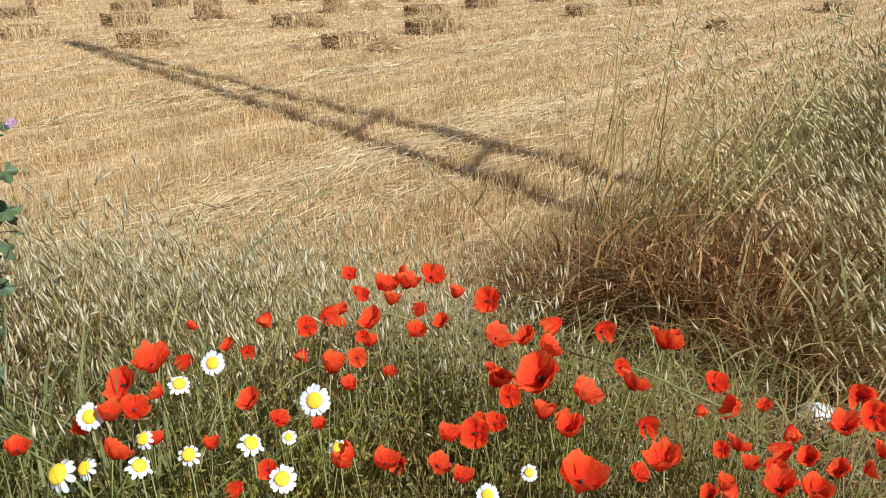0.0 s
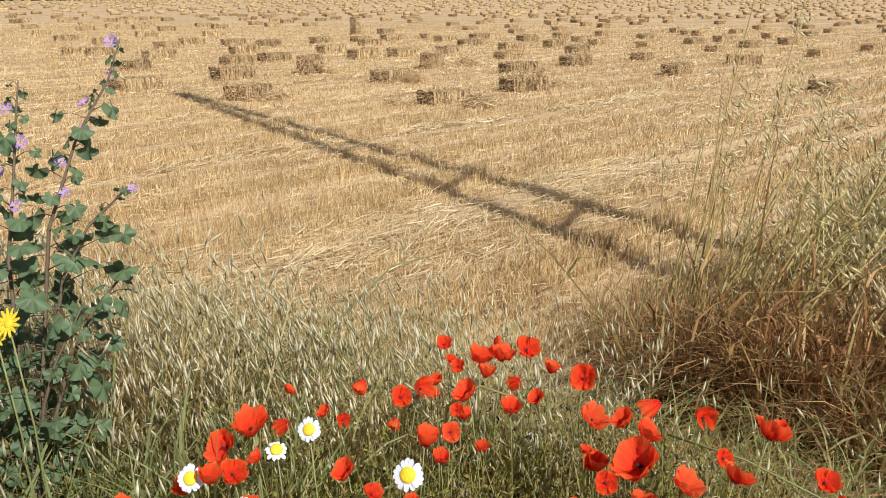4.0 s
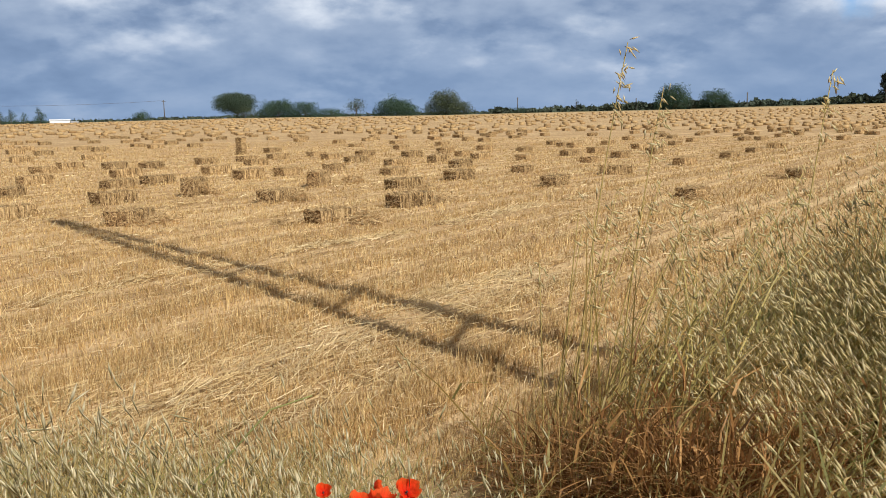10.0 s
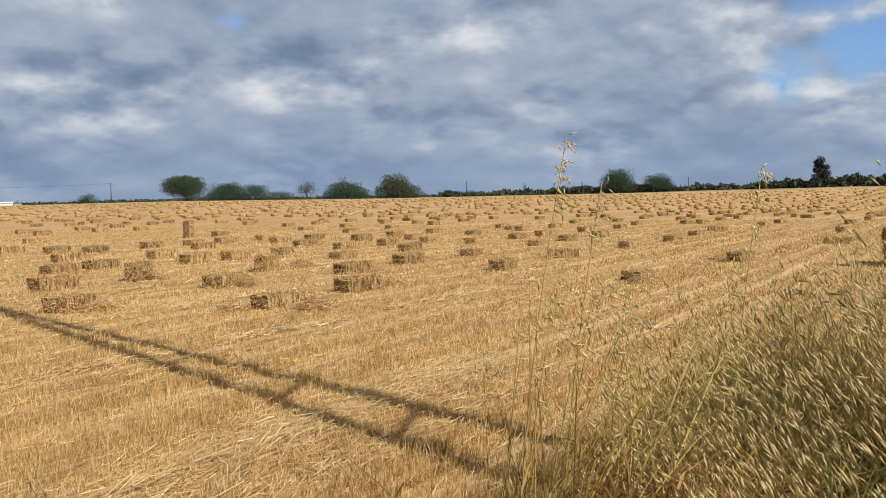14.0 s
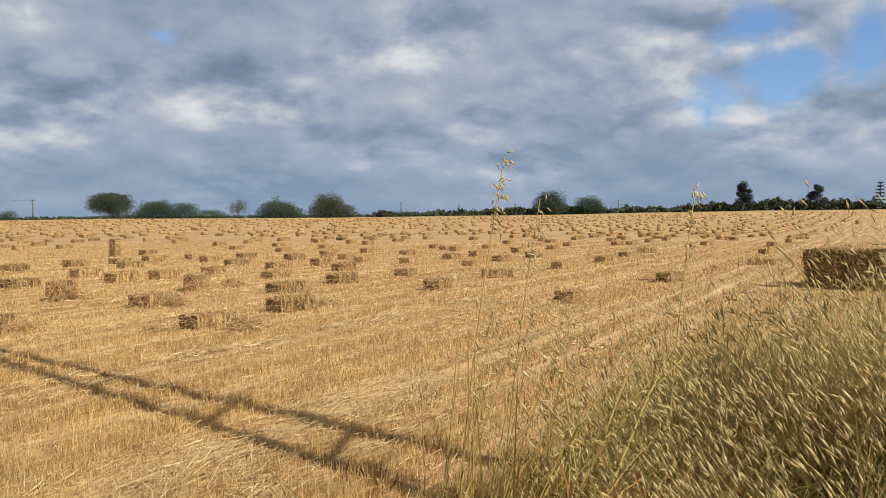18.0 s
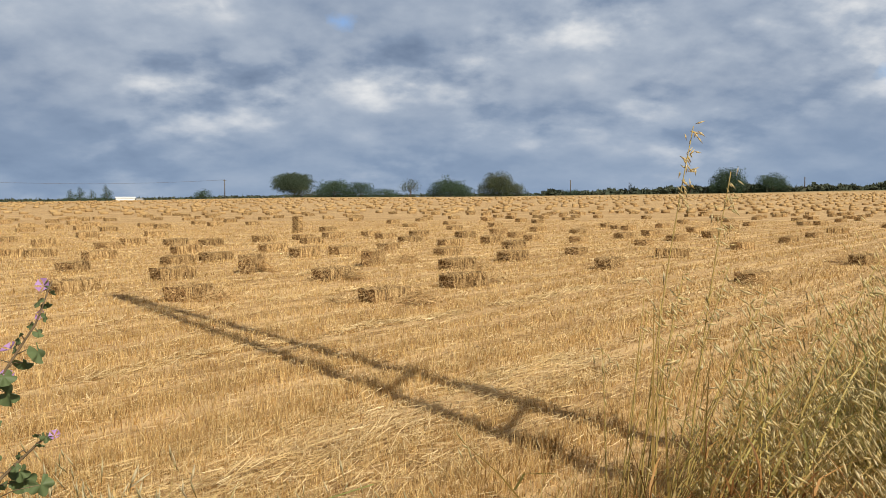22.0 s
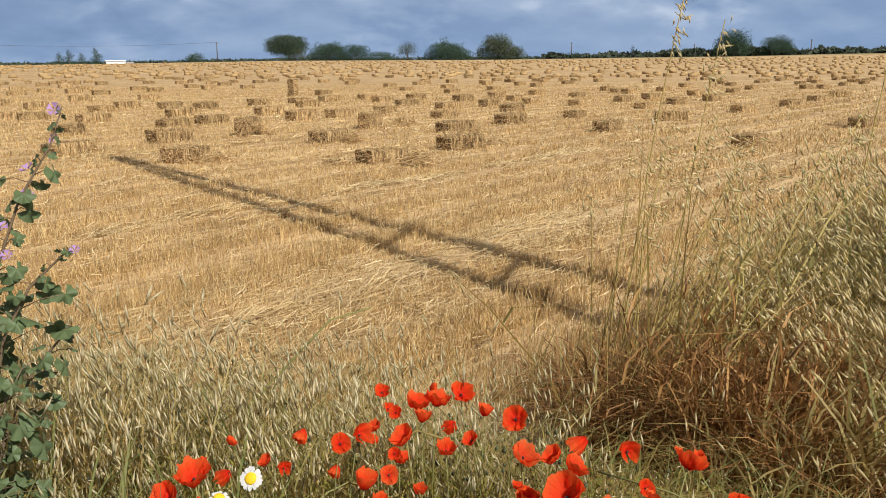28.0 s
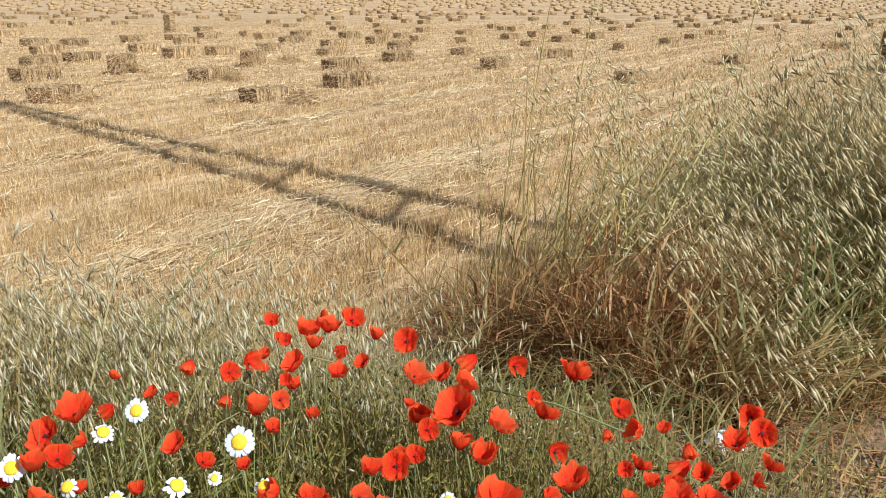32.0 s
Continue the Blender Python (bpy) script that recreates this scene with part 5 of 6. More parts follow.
# ---- single tall oats in front of the bank ----
def oat(x, y, h, lx, ly, seed, spikes):
    g = random.Random(seed)
    z = float(terrain(x, y)) - 0.02
    ob = thing("wild_oat", Matrix.Translation((x, y, z)), "tall thin wild oat with a loose straw-coloured panicle" if spikes else "tall bare yellow-green grass stalk",
               "grass stalk", "tall stalks at the edge of the bank")

    def along(s):
        return Vector((lx * s ** 1.7, ly * s ** 1.7, h * s))

    part("stalk", tube([along(k / 7) for k in range(8)], [0.0050 - 0.0030 * k / 7 for k in range(8)], 5), M_YELLOWSTALK, ob)
    for k in range(2):
        s = g.uniform(0.2, 0.55)
        p, th = along(s), g.uniform(0, 6.28)
        ln = g.uniform(0.14, 0.26)
        d = Vector((math.cos(th), math.sin(th), 0))
        bm = bmesh.new()
        sd = Vector((-d.y, d.x, 0)) * 0.004
        ring = [(bm.verts.new(p + d * ln * f + Vector((0, 0, ln * (0.75 * f - 0.85 * f * f))) - sd * (1 - f)), bm.verts.new(p + d * ln * f + Vector((0, 0, ln * (0.75 * f - 0.85 * f * f))) + sd * (1 - f) + Vector((0, 0, 0.0004)))) for f in (0, .35, .7, .97)]
        for a, b in zip(ring, ring[1:]):
            bm.faces.new((a[0], a[1], b[1], b[0]))
        part("leaf", bm, M_DRY, ob)
    if spikes:
        gn = np.random.default_rng(seed)
        s = 1 - 0.16 * gn.uniform(0, 1, spikes) ** 1.1
        p = np.array([along(v) for v in s]) + gn.normal(0, 0.019, (spikes, 3))
        way = np.stack([gn.normal(0.35, 0.35, spikes), gn.normal(0, 0.35, spikes), gn.normal(-0.6, 0.4, spikes)], 1)
        tagged(part("panicle", mesh_arrays("panicle", *grains(p, way, gn.uniform(0.034, 0.058, spikes), gn.uniform(0.007, 0.0115, spikes)), M_HEAD), None, ob), kind="stuff")


OATS = ((1.12, 3.80, 1.91, 0.28, 0.20, 38), (1.28, 3.72, 1.70, 0.26, 0.22, 32), (1.95, 3.62, 1.72, 0.28, 0.22, 32), (1.02, 3.62, 1.20, 0.10, 0.1, 0), (1.12, 3.70, 1.05, 0.16, 0.1, 12),
        (1.18, 3.6, 1.15, 0.34, 0.0, 14), (0.98, 3.7, 0.98, 0.02, 0.2, 10), (1.26, 3.78, 1.22, 0.42, 0.1, 16), (1.05, 3.85, 1.12, 0.18, 0.2, 0), (1.30, 3.64, 1.08, 0.52, -0.1, 12))
OATS_MORE = ((1.16, 3.9, 1.30, 0.24, 0.2, 14), (1.40, 3.7, 1.16, 0.55, 0.1, 14), (1.22, 3.55, 0.95, 0.60, -0.1, 8), (1.08, 3.5, 0.9, 0.28, 0.0, 0), (1.6, 3.7, 1.30, 0.5, 0.1, 18),
             (1.75, 3.9, 1.22, 0.45, 0.1, 18), (1.00, 3.55, 1.10, 0.22, 0.1, 0), (1.14, 3.62, 1.18, 0.06, 0.15, 12), (1.20, 3.68, 0.90, 0.44, 0.0, 0), (1.08, 3.74, 1.24, 0.36, 0.1, 14),
             (1.34, 3.58, 1.02, 0.66, -0.05, 10), (0.96, 3.64, 0.82, 0.14, 0.0, 0), (1.24, 3.84, 1.34, 0.30, 0.1, 16))
for oat_no, (ox, oy, oh, olx, oly, osp) in enumerate(OATS + OATS_MORE):
    oat(ox, oy, oh, olx, oly, 100 + oat_no, osp)


# ---- poppies ----
def petal_mesh(name, size, cup, ripple, seed, spread=72):
    """One crumpled petal that grows from the origin along +x."""
    g = random.Random(seed)
    nu, nv = 12, 7
    verts, faces = [], []
    ph = g.uniform(0, 6)
    for j in range(nv + 1):
        v = j / nv
        for i in range(nu + 1):
            a = radians(spread) * (2 * i / nu - 1)
            edge = 1 + 0.045 * math.sin(4 * a + ph) + 0.018 * math.sin(13 * a + ph) - 0.20 * abs(2 * i / nu - 1) ** 3
            r = size * (0.06 + 0.94 * v * edge)
            rise = size * (cup * (v ** 1.6) + ripple * v * math.sin(4.3 * a + ph) + ripple * 0.55 * v * v * math.sin(9 * a + 2 * ph) + ripple * 0.5 * math.sin(9 * v + 5 * a + ph))
            verts.append((r * math.cos(a) * (1 - 0.35 * cup * v), r * math.sin(a), rise))
    for j in range(nv):
        for i in range(nu):
            k = j * (nu + 1) + i
            faces.append((k, k + 1, k + nu + 2, k + nu + 1))
    return verts, faces


def poppy(seed, cup, ripple, pale, tilt, aim, missing=0):
    """Flower 5 cm across on a hairy bent stem 0.62 m long; the origin is at the foot of the stem."""
    g = random.Random(seed)
    ob = thing("poppy", Matrix(), "", "poppy", "poppies on the verge")
    head = Vector((0, 0, 0.62))
    bow = Vector((g.uniform(-.03, .03), g.uniform(-.03, .03), 0))
    stem_pts = [head * f + bow * math.sin(math.pi * f) for f in (0, .3, .6, .85, 1)]
    part("stem", tube(stem_pts, (0.0016, 0.0015, 0.0013, 0.0012, 0.0012), 5), M_STEM, ob)
    face = Matrix.Translation(head) @ pose(0, 0, 0, 0, 0, aim) @ pose(0, 0, 0, tilt, 0, 0)
    mats = (M_POPPY_PALE if pale else M_POPPY)
    for k in range(4 - missing):
        outer = k % 2
        vs, fs = petal_mesh("petal", 0.0275 + 0.002 * outer, cup + 0.10 * (1 - outer), ripple, seed * 7 + k)
        me = mesh_from("petal", vs, fs, [mats], True)
        p = part("petal", me, None, ob)
        p.matrix_basis = face @ pose(0, 0, 0.001 * (1 - outer), 0, 0, 90 * k + g.uniform(-8, 8))
    bm = bmesh.new()
    bmesh.ops.create_cone(bm, cap_ends=True, segments=8, radius1=0.0015, radius2=0.0021, depth=0.005, matrix=face @ pose(0, 0, 0.005))
    part("capsule", bm, M_POPPY_DARK, ob)
    gn = np.random.default_rng(seed)
    n = 14
    th = gn.uniform(0, 6.28, n)
    way = np.stack([np.cos(th) * 0.9, np.sin(th) * 0.9, gn.uniform(0.4, 1.2, n)], 1)
    s = mesh_arrays("stamen_ring", *grains(np.zeros((n, 3)), way, gn.uniform(0.0025, 0.0045, n), np.full(n, 0.0009)), M_POPPY_DARK)
    ring = tagged(part("stamen_ring", s, None, ob, "dark ring of stamens"), "dark ring of stamens", kind="stuff")
    ring.matrix_basis = face @ pose(0, 0, 0.001)
    return ob


POPPY_KINDS = [poppy(1, 0.45, 0.12, False, 52, -14), poppy(2, 0.62, 0.13, False, 38, 20), poppy(3, 0.95, 0.12, False, 15, 50), poppy(4, 0.34, 0.11, True, 55, -5),
               poppy(5, 0.72, 0.17, False, 14, 35), poppy(6, 1.20, 0.13, False, 128, -60), poppy(7, 0.60, 0.16, True, 32, -30), poppy(8, 0.70, 0.15, False, 64, 10, 1)]
POPPY_LABELS = ("wide open scarlet poppy on a thin stem", "cup-shaped scarlet poppy on a thin stem", "half-closed red poppy facing upward", "open pale orange-red poppy",
                "crumpled scarlet poppy turned aside", "nodding closed red poppy", "pale orange poppy with crumpled petals", "scarlet poppy that has lost a petal")

# x, y and width in centimetres of each flower, from the back of the bed to the front
POPPIES_BACK = ((0.16, 2.01, 3.1), (0.23, 1.94, 4.9), (0.27, 1.95, 4.9), (0.26, 2.02, 2.6), (0.32, 1.99, 4.7), (0.36, 1.90, 3.2), (0.42, 1.88, 4.7), (0.30, 1.87, 3.1),
                (0.24, 1.88, 3.3), (0.19, 1.92, 2.5), (0.02, 1.86, 3.1), (0.09, 1.80, 3.5), (0.12, 1.83, 4.3), (0.15, 1.85, 2.9), (0.21, 1.81, 4.5), (0.19, 1.76, 2.2),
                (0.28, 1.76, 3.7), (0.33, 1.80, 3.0), (0.41, 1.73, 5.0), (0.18, 1.69, 3.0), (0.14, 1.65, 4.2), (-0.03, 1.74, 2.5), (0.00, 1.72, 2.5), (-0.09, 1.71, 3.1),
                (-0.11, 1.81, 2.3), (0.54, 1.80, 4.1), (0.60, 1.75, 4.0), (0.69, 1.69, 5.7))
POPPIES_MIDDLE = ((-0.14, 1.68, 5.9), (-0.17, 1.63, 5.1), (-0.11, 1.60, 3.0), (-0.14, 1.56, 4.0), (-0.17, 1.54, 3.6), (-0.27, 1.47, 3.3), (0.03, 1.57, 3.7), (0.07, 1.52, 2.8),
                  (0.13, 1.50, 2.3), (0.72, 1.72, 2.2), (0.47, 1.73, 3.9), (0.49, 1.69, 4.5), (0.47, 1.60, 7.0), (0.41, 1.56, 3.3), (0.52, 1.55, 4.8), (0.60, 1.57, 4.7),
                  (0.60, 1.63, 2.7), (0.59, 1.47, 3.4), (0.45, 1.50, 3.5), (0.48, 1.46, 4.3), (0.73, 1.57, 3.7), (0.69, 1.52, 2.0), (0.74, 1.50, 3.8), (0.78, 1.50, 2.4),
                  (0.39, 1.64, 1.9), (0.35, 1.47, 4.1), (0.38, 1.49, 3.0), (0.31, 1.46, 3.4))
POPPIES_FRONT = ((-0.14, 1.45, 4.0), (0.18, 1.43, 3.5), (0.16, 1.41, 2.8), (0.59, 1.38, 4.9), (0.29, 1.40, 3.2), (0.32, 1.37, 2.9), (0.47, 1.35, 6.0), (0.94, 1.52, 4.3),
                 (0.87, 1.44, 4.3), (0.93, 1.47, 4.2), (0.70, 1.41, 3.3), (0.68, 1.41, 2.3), (0.70, 1.37, 2.7), (0.78, 1.41, 3.4), (0.80, 1.46, 2.7), (0.79, 1.38, 3.0),
                 (0.73, 1.36, 3.0), (0.82, 1.35, 3.0), (0.85, 1.35, 2.7), (0.89, 1.38, 3.5), (0.72, 1.32, 4.4), (0.76, 1.31, 4.0), (0.65, 1.33, 2.6), (0.63, 1.32, 2.3),
                 (0.04, 1.38, 2.5), (0.07, 1.41, 2.5))


def head_height(y):
    """The flower heads stand at one height over the bank."""
    return 0.84 + 0.05 * y


def build_poppies():
    g = random.Random(21)
    pale = {18, 19, 42, 60}
    used = set()
    for no, (x, y, size) in enumerate(POPPIES_BACK + POPPIES_MIDDLE + POPPIES_FRONT):
        kind = g.choice((0, 1, 1, 2, 4, 4, 5, 7)) if size < 4.6 else g.choice((0, 1, 1, 4))
        if no in pale:
            kind = g.choice((3, 6))
        s = size / 4.6
        m = Matrix.Translation((x, y, head_height(y) - 0.62 * s)) @ pose(0, 0, 0, 0, 0, g.uniform(-35, 35) if kind in (0, 3) else g.uniform(-110, 110)) @ Matrix.Scale(s, 4)
        tagged(copy_thing(POPPY_KINDS[kind], m), POPPY_LABELS[kind])
        used.add(kind)
    # smaller and half-hidden ones in the thick of each cluster
    for no in range(18):
        cx, cy = ((0.28, 1.92), (0.50, 1.62), (-0.12, 1.58), (0.78, 1.42), (0.36, 1.48), (0.16, 1.80))[no % 6]
        x, y, s = cx + g.gauss(0, 0.085), cy + g.gauss(0, 0.06), g.uniform(0.5, 0.85)
        kind = g.choice((1, 2, 4, 5, 7))
        m = Matrix.Translation((x, y, head_height(y) - g.uniform(0.03, 0.10) - 0.62 * s)) @ pose(0, 0, 0, 0, 0, g.uniform(-60, 60)) @ Matrix.Scale(s, 4)
        tagged(copy_thing(POPPY_KINDS[kind], m), POPPY_LABELS[kind])
    for kind, ob in enumerate(POPPY_KINDS):
        # the patterns stand in the thick of the bed too
        tagged(ob, POPPY_LABELS[kind])
        x, y = 0.36 + 0.075 * kind, 1.24 - 0.008 * kind
        ob.matrix_basis = Matrix.Translation((x, y, head_height(y) - 0.62 * 0.75)) @ Matrix.Scale(0.75, 4)


build_poppies()


# ---- daisies ----
def daisy(seed, tilt, aim, rays, fold, label):
    g = random.Random(seed)
    ob = thing("crown_daisy", Matrix(), label, "daisy", "daisies on the verge")
    part("stem", tube([(0, 0, 0), (0.02, 0.01, 0.3), (0, 0, 0.62)], (0.0019, 0.0017, 0.0014), 5), M_STEM, ob)
    face = Matrix.Translation((0, 0, 0.62)) @ pose(0, 0, 0, 0, 0, aim) @ pose(0, 0, 0, tilt, 0, 0)
    bm = bmesh.new()
    bmesh.ops.create_uvsphere(bm, u_segments=14, v_segments=8, radius=0.0130)
    for v in bm.verts:
        v.co.z *= 0.42 if v.co.z > 0 else 0.2
        v.co += noise.noise_vector(v.co * 900) * 0.0005
    me = bpy.data.meshes.new("disc")
    bm.to_mesh(me)
    bm.free()
    me.materials.append(M_YELLOW)
    part("disc", me, None, ob, "domed yellow centre").matrix_basis = face @ pose(0, 0, 0.0015)
    verts, faces = [], []
    for j in range(5):
        f = j / 4
        w = 0.0033 * (0.55 + 0.75 * math.sin(math.pi * (0.15 + 0.62 * f)))
        for i in (-1, 0, 1):
            verts.append((0.010 + 0.0152 * f - 0.0012 * abs(i) * (j == 4), i * w * (0.75 if j == 4 else 1), 0.0006 * abs(i) + 0.0015 * f - 0.0022 * f * f))
    for j in range(4):
        for i in range(2):
            k = j * 3 + i
            faces.append((k, k + 1, k + 4, k + 3))
    me = mesh_from("ray", verts, faces, [M_WHITE], True)
    for k in range(rays):
        p = part("petal", me, None, ob)
        p.matrix_basis = face @ pose(0, 0, 0, 0, 0, 360 * k / rays + g.uniform(-5, 5)) @ pose(0, 0, 0, 0, fold + g.uniform(-9, 9), 0) @ Matrix.Diagonal((g.uniform(0.94, 1.04) if rays > 12 else g.uniform(0.78, 1.08), 1, 1, 1))
    return ob


DAISY_KINDS = [daisy(1, 58, -4, 18, 0, "open white daisy with a broad yellow centre"), daisy(2, 45, 5, 15, 10, "white daisy with rays bent back"),
               daisy(3, 50, -15, 9, 20, "ageing daisy with drooping white rays"), daisy(4, 35, 40, 12, 14, "white daisy seen from its side")]
DAISIES = ((-0.05, 1.69, 4.4, 0), (0.12, 1.57, 5.3, 0), (-0.20, 1.55, 4.5, 0), (-0.20, 1.42, 5.8, 2), (-0.17, 1.43, 4.0, 2), (-0.11, 1.49, 3.6, 2), (-0.04, 1.45, 3.8, 2),
           (-0.10, 1.43, 4.0, 3), (0.04, 1.47, 4.3, 3), (0.09, 1.48, 2.4, 1), (0.16, 1.45, 3.6, 2), (0.09, 1.39, 4.2, 1), (-0.09, 1.63, 4.1, 3), (0.41, 1.38, 2.6, 1), (0.35, 1.34, 3.2, 0))


def build_daisies():
    g = random.Random(4)
    placed = {}
    for x, y, size, kind in DAISIES:
        s = size / 5.4
        m = Matrix.Translation((x, y, head_height(y) - 0.62 * s)) @ pose(0, 0, 0, 0, 0, g.uniform(-20, 20)) @ Matrix.Scale(s, 4)
        if kind in placed:
            copy_thing(DAISY_KINDS[kind], m)
        placed.setdefault(kind, m)
    for kind, m in placed.items():
        DAISY_KINDS[kind].matrix_basis = m


build_daisies()


# ---- mallow beside the flower bed ----
def mallow_leaf_mesh(seed):
    """A palmate leaf with five blunt lobes, cupped and wavy; grows along +x from its stalk."""
    g = random.Random(seed)
    verts, faces = [(0, 0, 0)], []
    n = 25
    for ring, f in enumerate((0.5, 1.0)):
        for k in range(n):
            a = radians(-150 + 300 * k / (n - 1))
            lobe = 0.66 + 0.34 * abs(math.cos(2.5 * a)) + g.uniform(-.02, .02)
            r = f * lobe * (1.0 if abs(a) < 2.2 else 0.85)
            verts.append((r * math.cos(a), r * math.sin(a), 0.16 * f * f * math.cos(5 * a) - 0.26 * f * f + g.uniform(-.05, .05)))
    for k in range(n - 1):
        faces.append((0, 1 + k, 2 + k))
        faces.append((1 + k, 1 + n + k, 2 + n + k, 2 + k))
    return mesh_from("leaf", verts, faces, [M_MALLOW], True)


MALLOW_LEAVES = [mallow_leaf_mesh(k) for k in range(3)]


def mallow_flower_mesh():
    verts, faces = [], []
    for k in range(5):
        b = len(verts)
        for j in range(4):
            f = j / 3
            for i in (-1, 0, 1):
                a = radians(72 * k + i * 30 * (0.25 + 0.75 * f))
                r = 0.1 + 0.9 * f - (0.14 if i == 0 and j == 3 else 0)
                verts.append((r * math.cos(a), r * math.sin(a), 0.45 * f ** 1.4))
        for j in range(3):
            for i in range(2):
                q = b + j * 3 + i
                faces.append((q, q + 1, q + 4, q + 3))
    return mesh_from("flower", verts, faces, [M_MAUVE], True)


MALLOW_FLOWER = mallow_flower_mesh()


MALLOW_STEMS = (((-0.60, 1.84, 0.80), (-0.54, 1.86, 1.21), (-0.48, 1.88, 1.37), (-0.43, 1.91, 1.46), (-0.405, 1.92, 1.53)),
                ((-0.60, 1.84, 0.80), (-0.53, 1.87, 1.12), (-0.48, 1.88, 1.21), (-0.43, 1.91, 1.26), (-0.41, 1.91, 1.275)),
                ((-0.62, 1.84, 0.80), (-0.62, 1.86, 1.15), (-0.60, 1.88, 1.30), (-0.585, 1.89, 1.41), (-0.58, 1.90, 1.46)),
                ((-0.60, 1.84, 0.76), (-0.54, 1.87, 0.95), (-0.49, 1.88, 1.05), (-0.44, 1.90, 1.11), (-0.41, 1.91, 1.13)),
                ((-0.66, 1.84, 0.76), (-0.72, 1.85, 1.05), (-0.76, 1.86, 1.20), (-0.79, 1.88, 1.32), (-0.80, 1.90, 1.40)),
                ((-0.60, 1.82, 0.74), (-0.56, 1.80, 0.90), (-0.53, 1.80, 0.98), (-0.50, 1.81, 1.04), (-0.48, 1.82, 1.08)),
                ((-0.66, 1.82, 0.74), (-0.66, 1.78, 0.95), (-0.64, 1.77, 1.06), (-0.62, 1.77, 1.14), (-0.60, 1.77, 1.20)))


def build_mallow():
    foot = Vector((-0.62, 1.84, float(terrain(-0.62, 1.84)) - 0.03))
    ob = thing("mallow", Matrix.Translation(foot), "tall bushy mallow with lobed dark green leaves and mauve flowers", "mallow plant")
    g = random.Random(12)
    for number, way in enumerate(MALLOW_STEMS):
        pts = [Vector((0, 0, 0))] + [Vector(p) - foot + Vector((0.015, 0, 0)) for p in way]
        stem = part("stem", tube(pts, (0.0048, 0.0042, 0.0034, 0.0026, 0.0020, 0.0012), 6), M_MALLOW_STEM, ob)
        marks = [0.0]
        for a, b in zip(pts, pts[1:]):
            marks.append(marks[-1] + (b - a).length)

        def along(f):
            s = f * marks[-1]
            for k in range(len(pts) - 1):
                if s <= marks[k + 1] or k == len(pts) - 2:
                    return pts[k].lerp(pts[k + 1], (s - marks[k]) / (marks[k + 1] - marks[k]))

        count = int((50 if number < 3 else 38) * marks[-1])
        for k in range(count):
            f = 0.30 + 0.70 * (k + 0.5) / count
            p = along(f)
            low = p.z + foot.z < 1.18
            th = k * 137.5 + g.uniform(-25, 25)
            size = g.uniform(0.013, 0.031) if low else (g.uniform(0.010, 0.027) if f < 0.90 else g.uniform(0.006, 0.012))
            reach = (0.030 + size) * g.uniform(0.5, 1.5) * (1.3 if low else 0.75) * (0.4 if f > 0.9 else 1)
            d = Vector((math.cos(radians(th)), math.sin(radians(th)), g.uniform(-0.1, 0.5)))
            q = p + d * reach
            leaf = part("leaf", MALLOW_LEAVES[k % 3], None, stem)
            leaf.matrix_basis = Matrix.Translation(q) @ pose(0, 0, 0, g.uniform(-70, 70), g.uniform(0, 85), th) @ Matrix.Scale(size, 4)
            part("petiole", tube([p, (p + q) / 2 + Vector((0, 0, 0.006)), q], (0.0011, 0.0009, 0.0008), 4), M_MALLOW_STEM, stem)
            if p.z + foot.z > 1.24 and k % 4 == 0:
                w = p + Vector((math.cos(radians(th + 100)), math.sin(radians(th + 100)) - 0.6, 0.1)) * 0.014
                fl = part("flower", MALLOW_FLOWER, None, stem, "mauve flower")
                fl.matrix_basis = Matrix.Translation(w) @ pose(0, 0, 0, g.uniform(30, 80), g.uniform(-20, 20), g.uniform(-40, 40)) @ Matrix.Scale(g.uniform(0.010, 0.015), 4)


build_mallow()


def low_mallow(x, y, z):
    """A short mallow shoot with its flowers among the grass."""
    foot = Vector((x, y, float(terrain(x, y)) - 0.02))
    ob = thing("mallow", Matrix.Translation(foot), "short mallow shoot with pale purple flowers among grass", "mallow plant")
    g = random.Random(31)
    top = Vector((0.03, 0.0, z - foot.z))
    stem = part("stem", tube([(0, 0, 0), top * 0.5 + Vector((0.02, 0, 0)), top], (0.003, 0.0024, 0.0014), 5), M_MALLOW_STEM, ob)
    for k in range(9):
        p = top * (0.35 + 0.07 * k)
        q = p + Vector((math.cos(2.4 * k), math.sin(2.4 * k), 0.3)) * 0.035
        part("leaf", MALLOW_LEAVES[k % 3], None, stem).matrix_basis = Matrix.Translation(q) @ pose(0, 0, 0, g.uniform(-50, 50), g.uniform(0, 60), 137.5 * k) @ Matrix.Scale(g.uniform(0.012, 0.022), 4)
    for k in range(4):
        w = top + Vector((-0.03 + 0.022 * k, -0.012, 0.004 * (k % 2)))
        part("flower", MALLOW_FLOWER, None, stem, "pale purple flower").matrix_basis = Matrix.Translation(w) @ pose(0, 0, 0, g.uniform(20, 60), g.uniform(-20, 20), 40 * k) @ Matrix.Scale(0.012, 4)


low_mallow(-0.38, 1.44, 0.87)


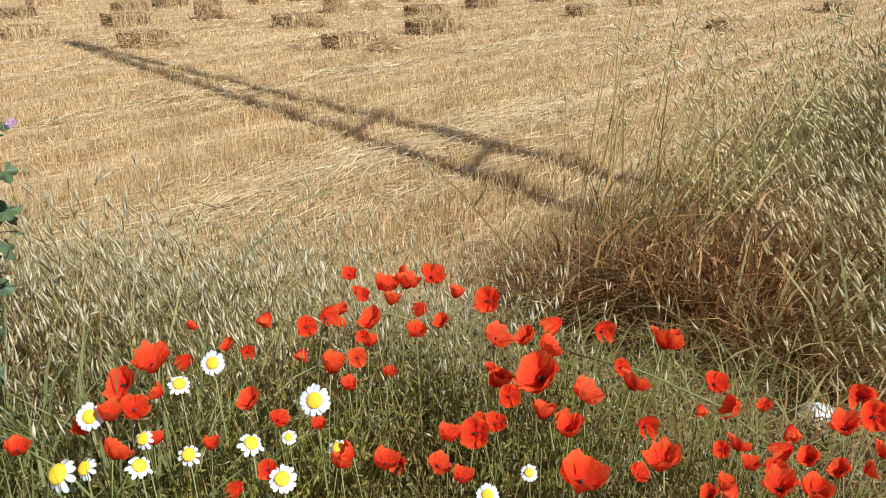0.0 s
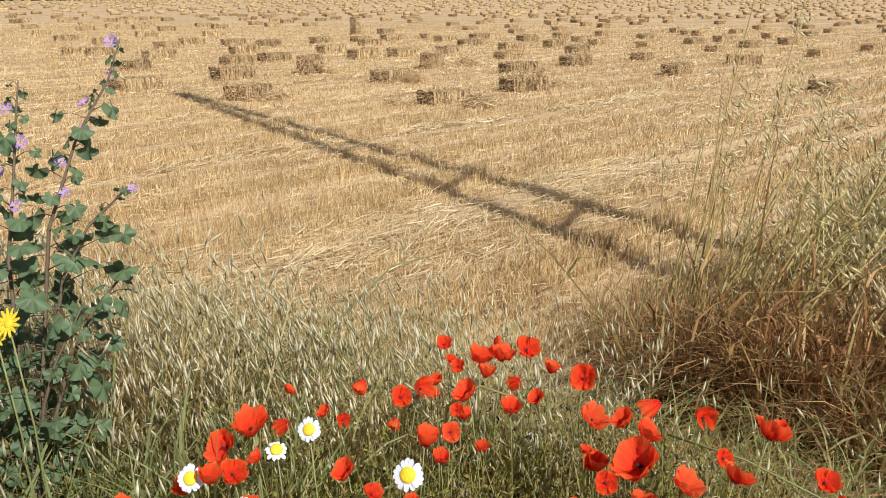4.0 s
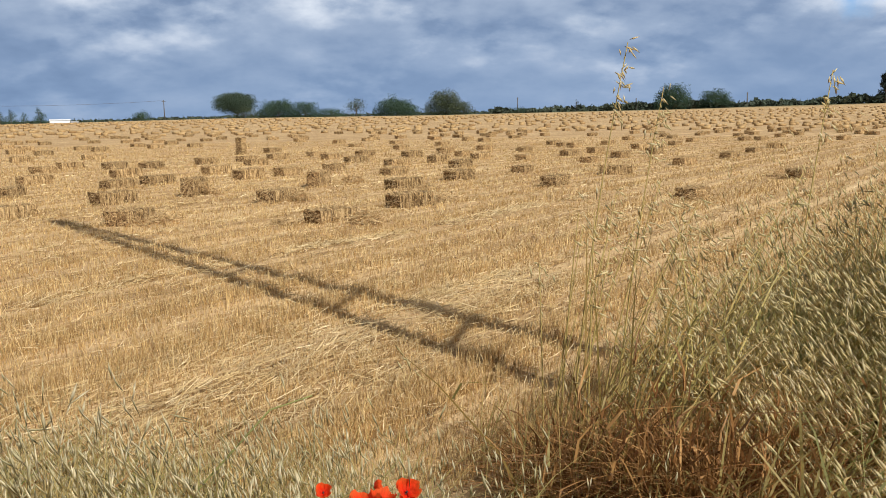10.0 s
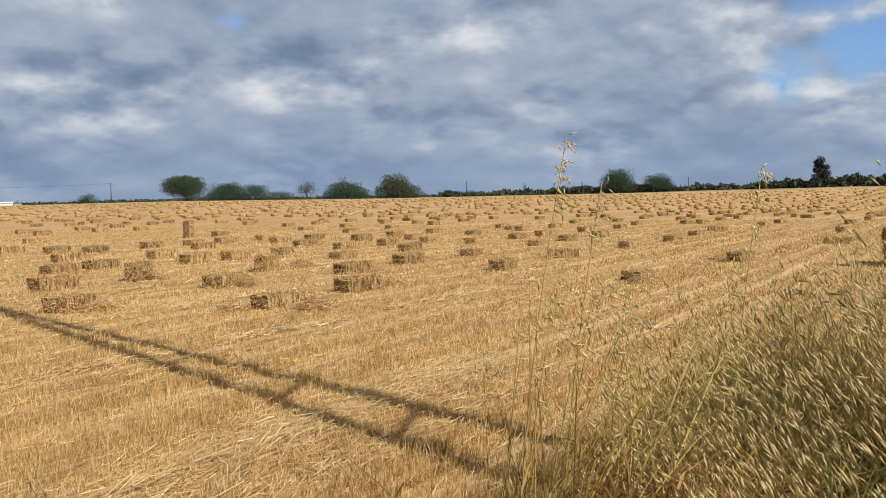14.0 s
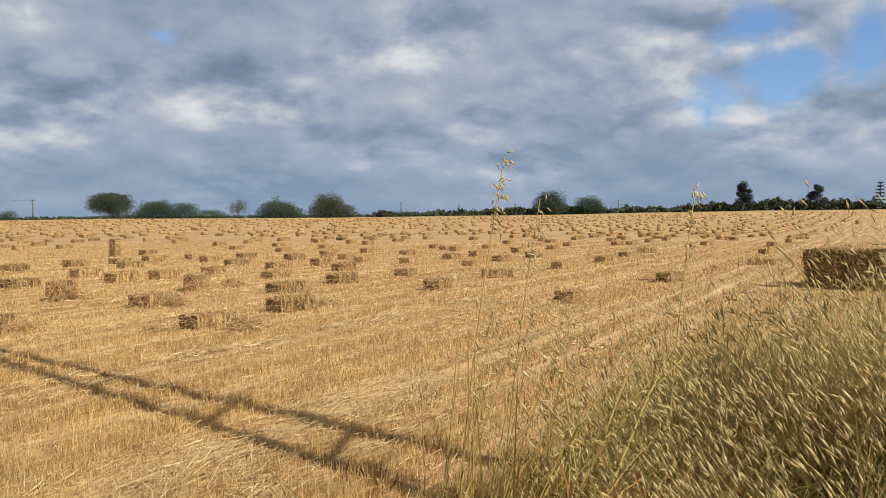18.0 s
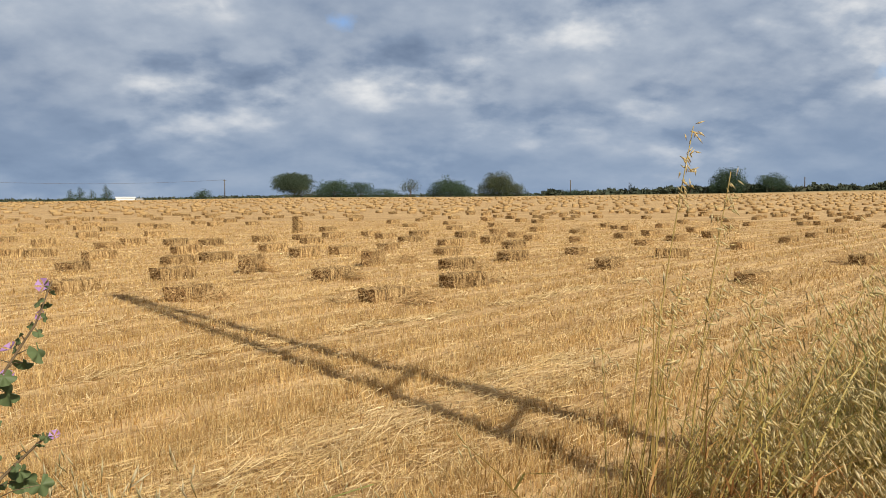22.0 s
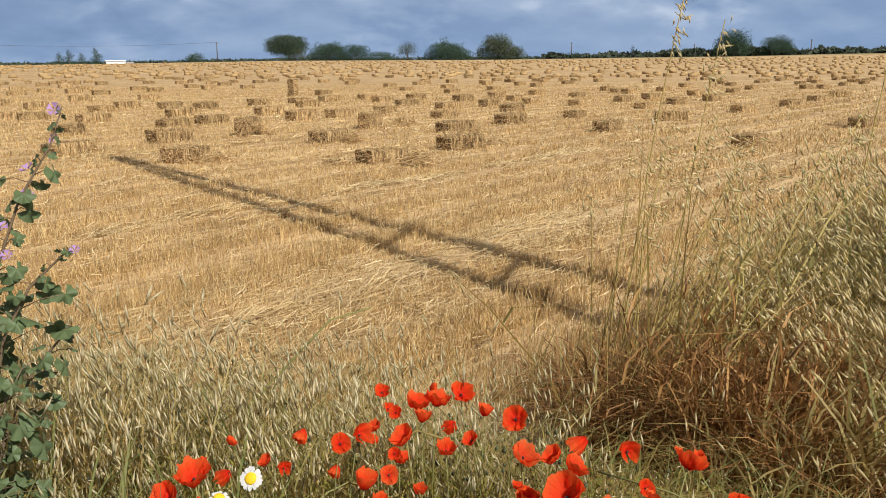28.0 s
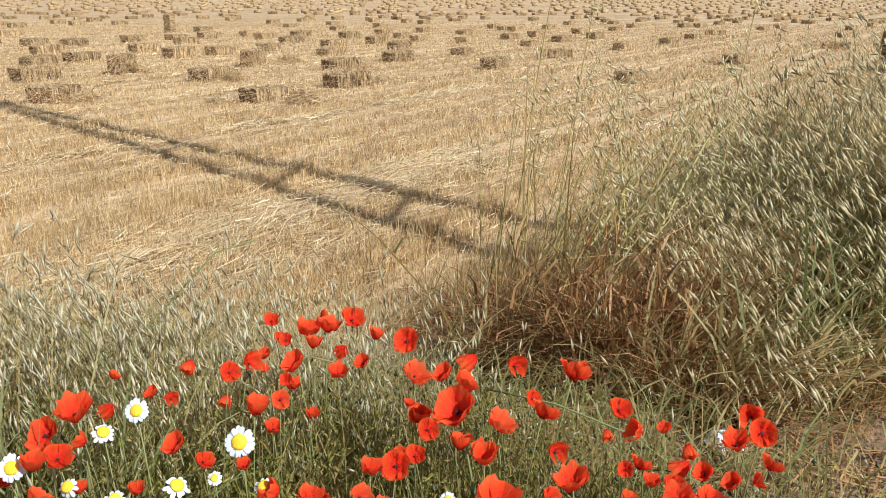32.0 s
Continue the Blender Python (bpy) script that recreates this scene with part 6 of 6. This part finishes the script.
def yellow_flower(x, y, z, size):
    ob = thing("yellow_daisy", Matrix.Translation((x, y, z)), "bright yellow daisy among mallow leaves", "daisy")
    part("stem", tube([(0.01, 0.03, float(terrain(x, y)) - z - 0.03), (0.01, 0.015, -0.2), (0, 0, 0)], (0.002, 0.0018, 0.0015), 5), M_STEM, ob)
    verts, faces = [], []
    for k in range(13):
        a, b = radians(360 * k / 13), len(verts)
        for r, w in ((0.15, 0.05), (0.6, 0.13), (1.0, 0.06)):
            verts += [(r * math.cos(a) - w * math.sin(a), r * math.sin(a) + w * math.cos(a), 0.1 * r), (r * math.cos(a) + w * math.sin(a), r * math.sin(a) - w * math.cos(a), 0.1 * r)]
        faces += [(b, b + 1, b + 3, b + 2), (b + 2, b + 3, b + 5, b + 4)]
    rays = part("rays", mesh_from("rays", verts, faces, [M_YELLOW]), None, ob)
    rays.matrix_basis = pose(0, 0, 0, 60, 0, -20) @ Matrix.Scale(size, 4)
    bm = bmesh.new()
    bmesh.ops.create_uvsphere(bm, u_segments=10, v_segments=6, radius=0.34)
    disc = part("disc", bm, M_YELLOW, ob)
    disc.matrix_basis = pose(0, 0, 0, 60, 0, -20) @ Matrix.Diagonal((size, size, size * 0.4, 1))


yellow_flower(-0.545, 1.73, 1.085, 0.026)
yellow_flower(-0.575, 1.74, 1.055, 0.022)


# ---- small things on the bank ----
def build_scrap():
    bm = bmesh.new()
    bmesh.ops.create_icosphere(bm, subdivisions=3, radius=0.055)
    for v in bm.verts:
        n = noise.noise_vector(v.co * 38)
        v.co += n * 0.016
        v.co.z = max(v.co.z * 0.62, -0.018)
        v.co.x *= 0.85
    ob = new("crumpled_paper", bpy.data.meshes.new("crumpled_paper"))
    bm.to_mesh(ob.data)
    bm.free()
    ob.data.materials.append(M_PAPER)
    ob.matrix_basis = pose(1.36, 2.29, float(terrain(1.36, 2.29)) + 0.026, 0, 0, 30)
    tagged(ob, "crumpled scrap of white paper on bare earth", "litter")


build_scrap()


def fallen_stalk(points, radius, mat, label):
    ob = thing("fallen_stalk", Matrix.Translation(points[0]), label, "stalk", "fallen stalks on the bank")
    o = Vector(points[0])
    part("stalk", tube([Vector(p) - o for p in points], [radius * (1 - 0.12 * k) for k in range(len(points))], 5), mat, ob)


def bank_z(x, y, up):
    return (x, y, float(terrain(x, y)) + up)


fallen_stalk([bank_z(0.60, 1.95, 0.36), bank_z(0.72, 1.86, 0.36), bank_z(0.86, 1.80, 0.31), bank_z(0.97, 1.78, 0.22), bank_z(1.04, 1.80, 0.0)], 0.0024, M_STEM, "dark bent dead stalk leaning over the poppies")
fallen_stalk([bank_z(0.14, 1.9, 0.0), bank_z(0.17, 1.86, 0.44), bank_z(0.23, 1.84, 0.485), bank_z(0.30, 1.83, 0.46)], 0.003, M_DRY, "pale dry bent straw above the poppies")
for lx, ly, up, far in ((-0.74, 2.51, 0.30, 0.26), (-0.70, 2.53, 0.34, 0.18), (-0.95, 2.60, 0.22, 0.3), (-0.52, 2.45, 0.26, 0.2), (-0.30, 2.55, 0.2, 0.16), (-1.2, 2.5, 0.3, 0.24)):
    fallen_stalk([bank_z(lx - 0.12, ly, 0.0), bank_z(lx, ly, up * 0.75), bank_z(lx + far * 0.5, ly + 0.05, up + 0.11), bank_z(lx + far, ly + 0.1, up + 0.19)], 0.0026, M_BROWN, "thin dark stalk leaning out of the brome")
fallen_stalk([bank_z(-0.30, 2.2, 0.0), bank_z(-0.18, 2.3, 0.4), bank_z(0.02, 2.4, 0.62), bank_z(0.12, 2.42, 0.66)], 0.003, M_GREEN, "thin green stalk bent by the wind")
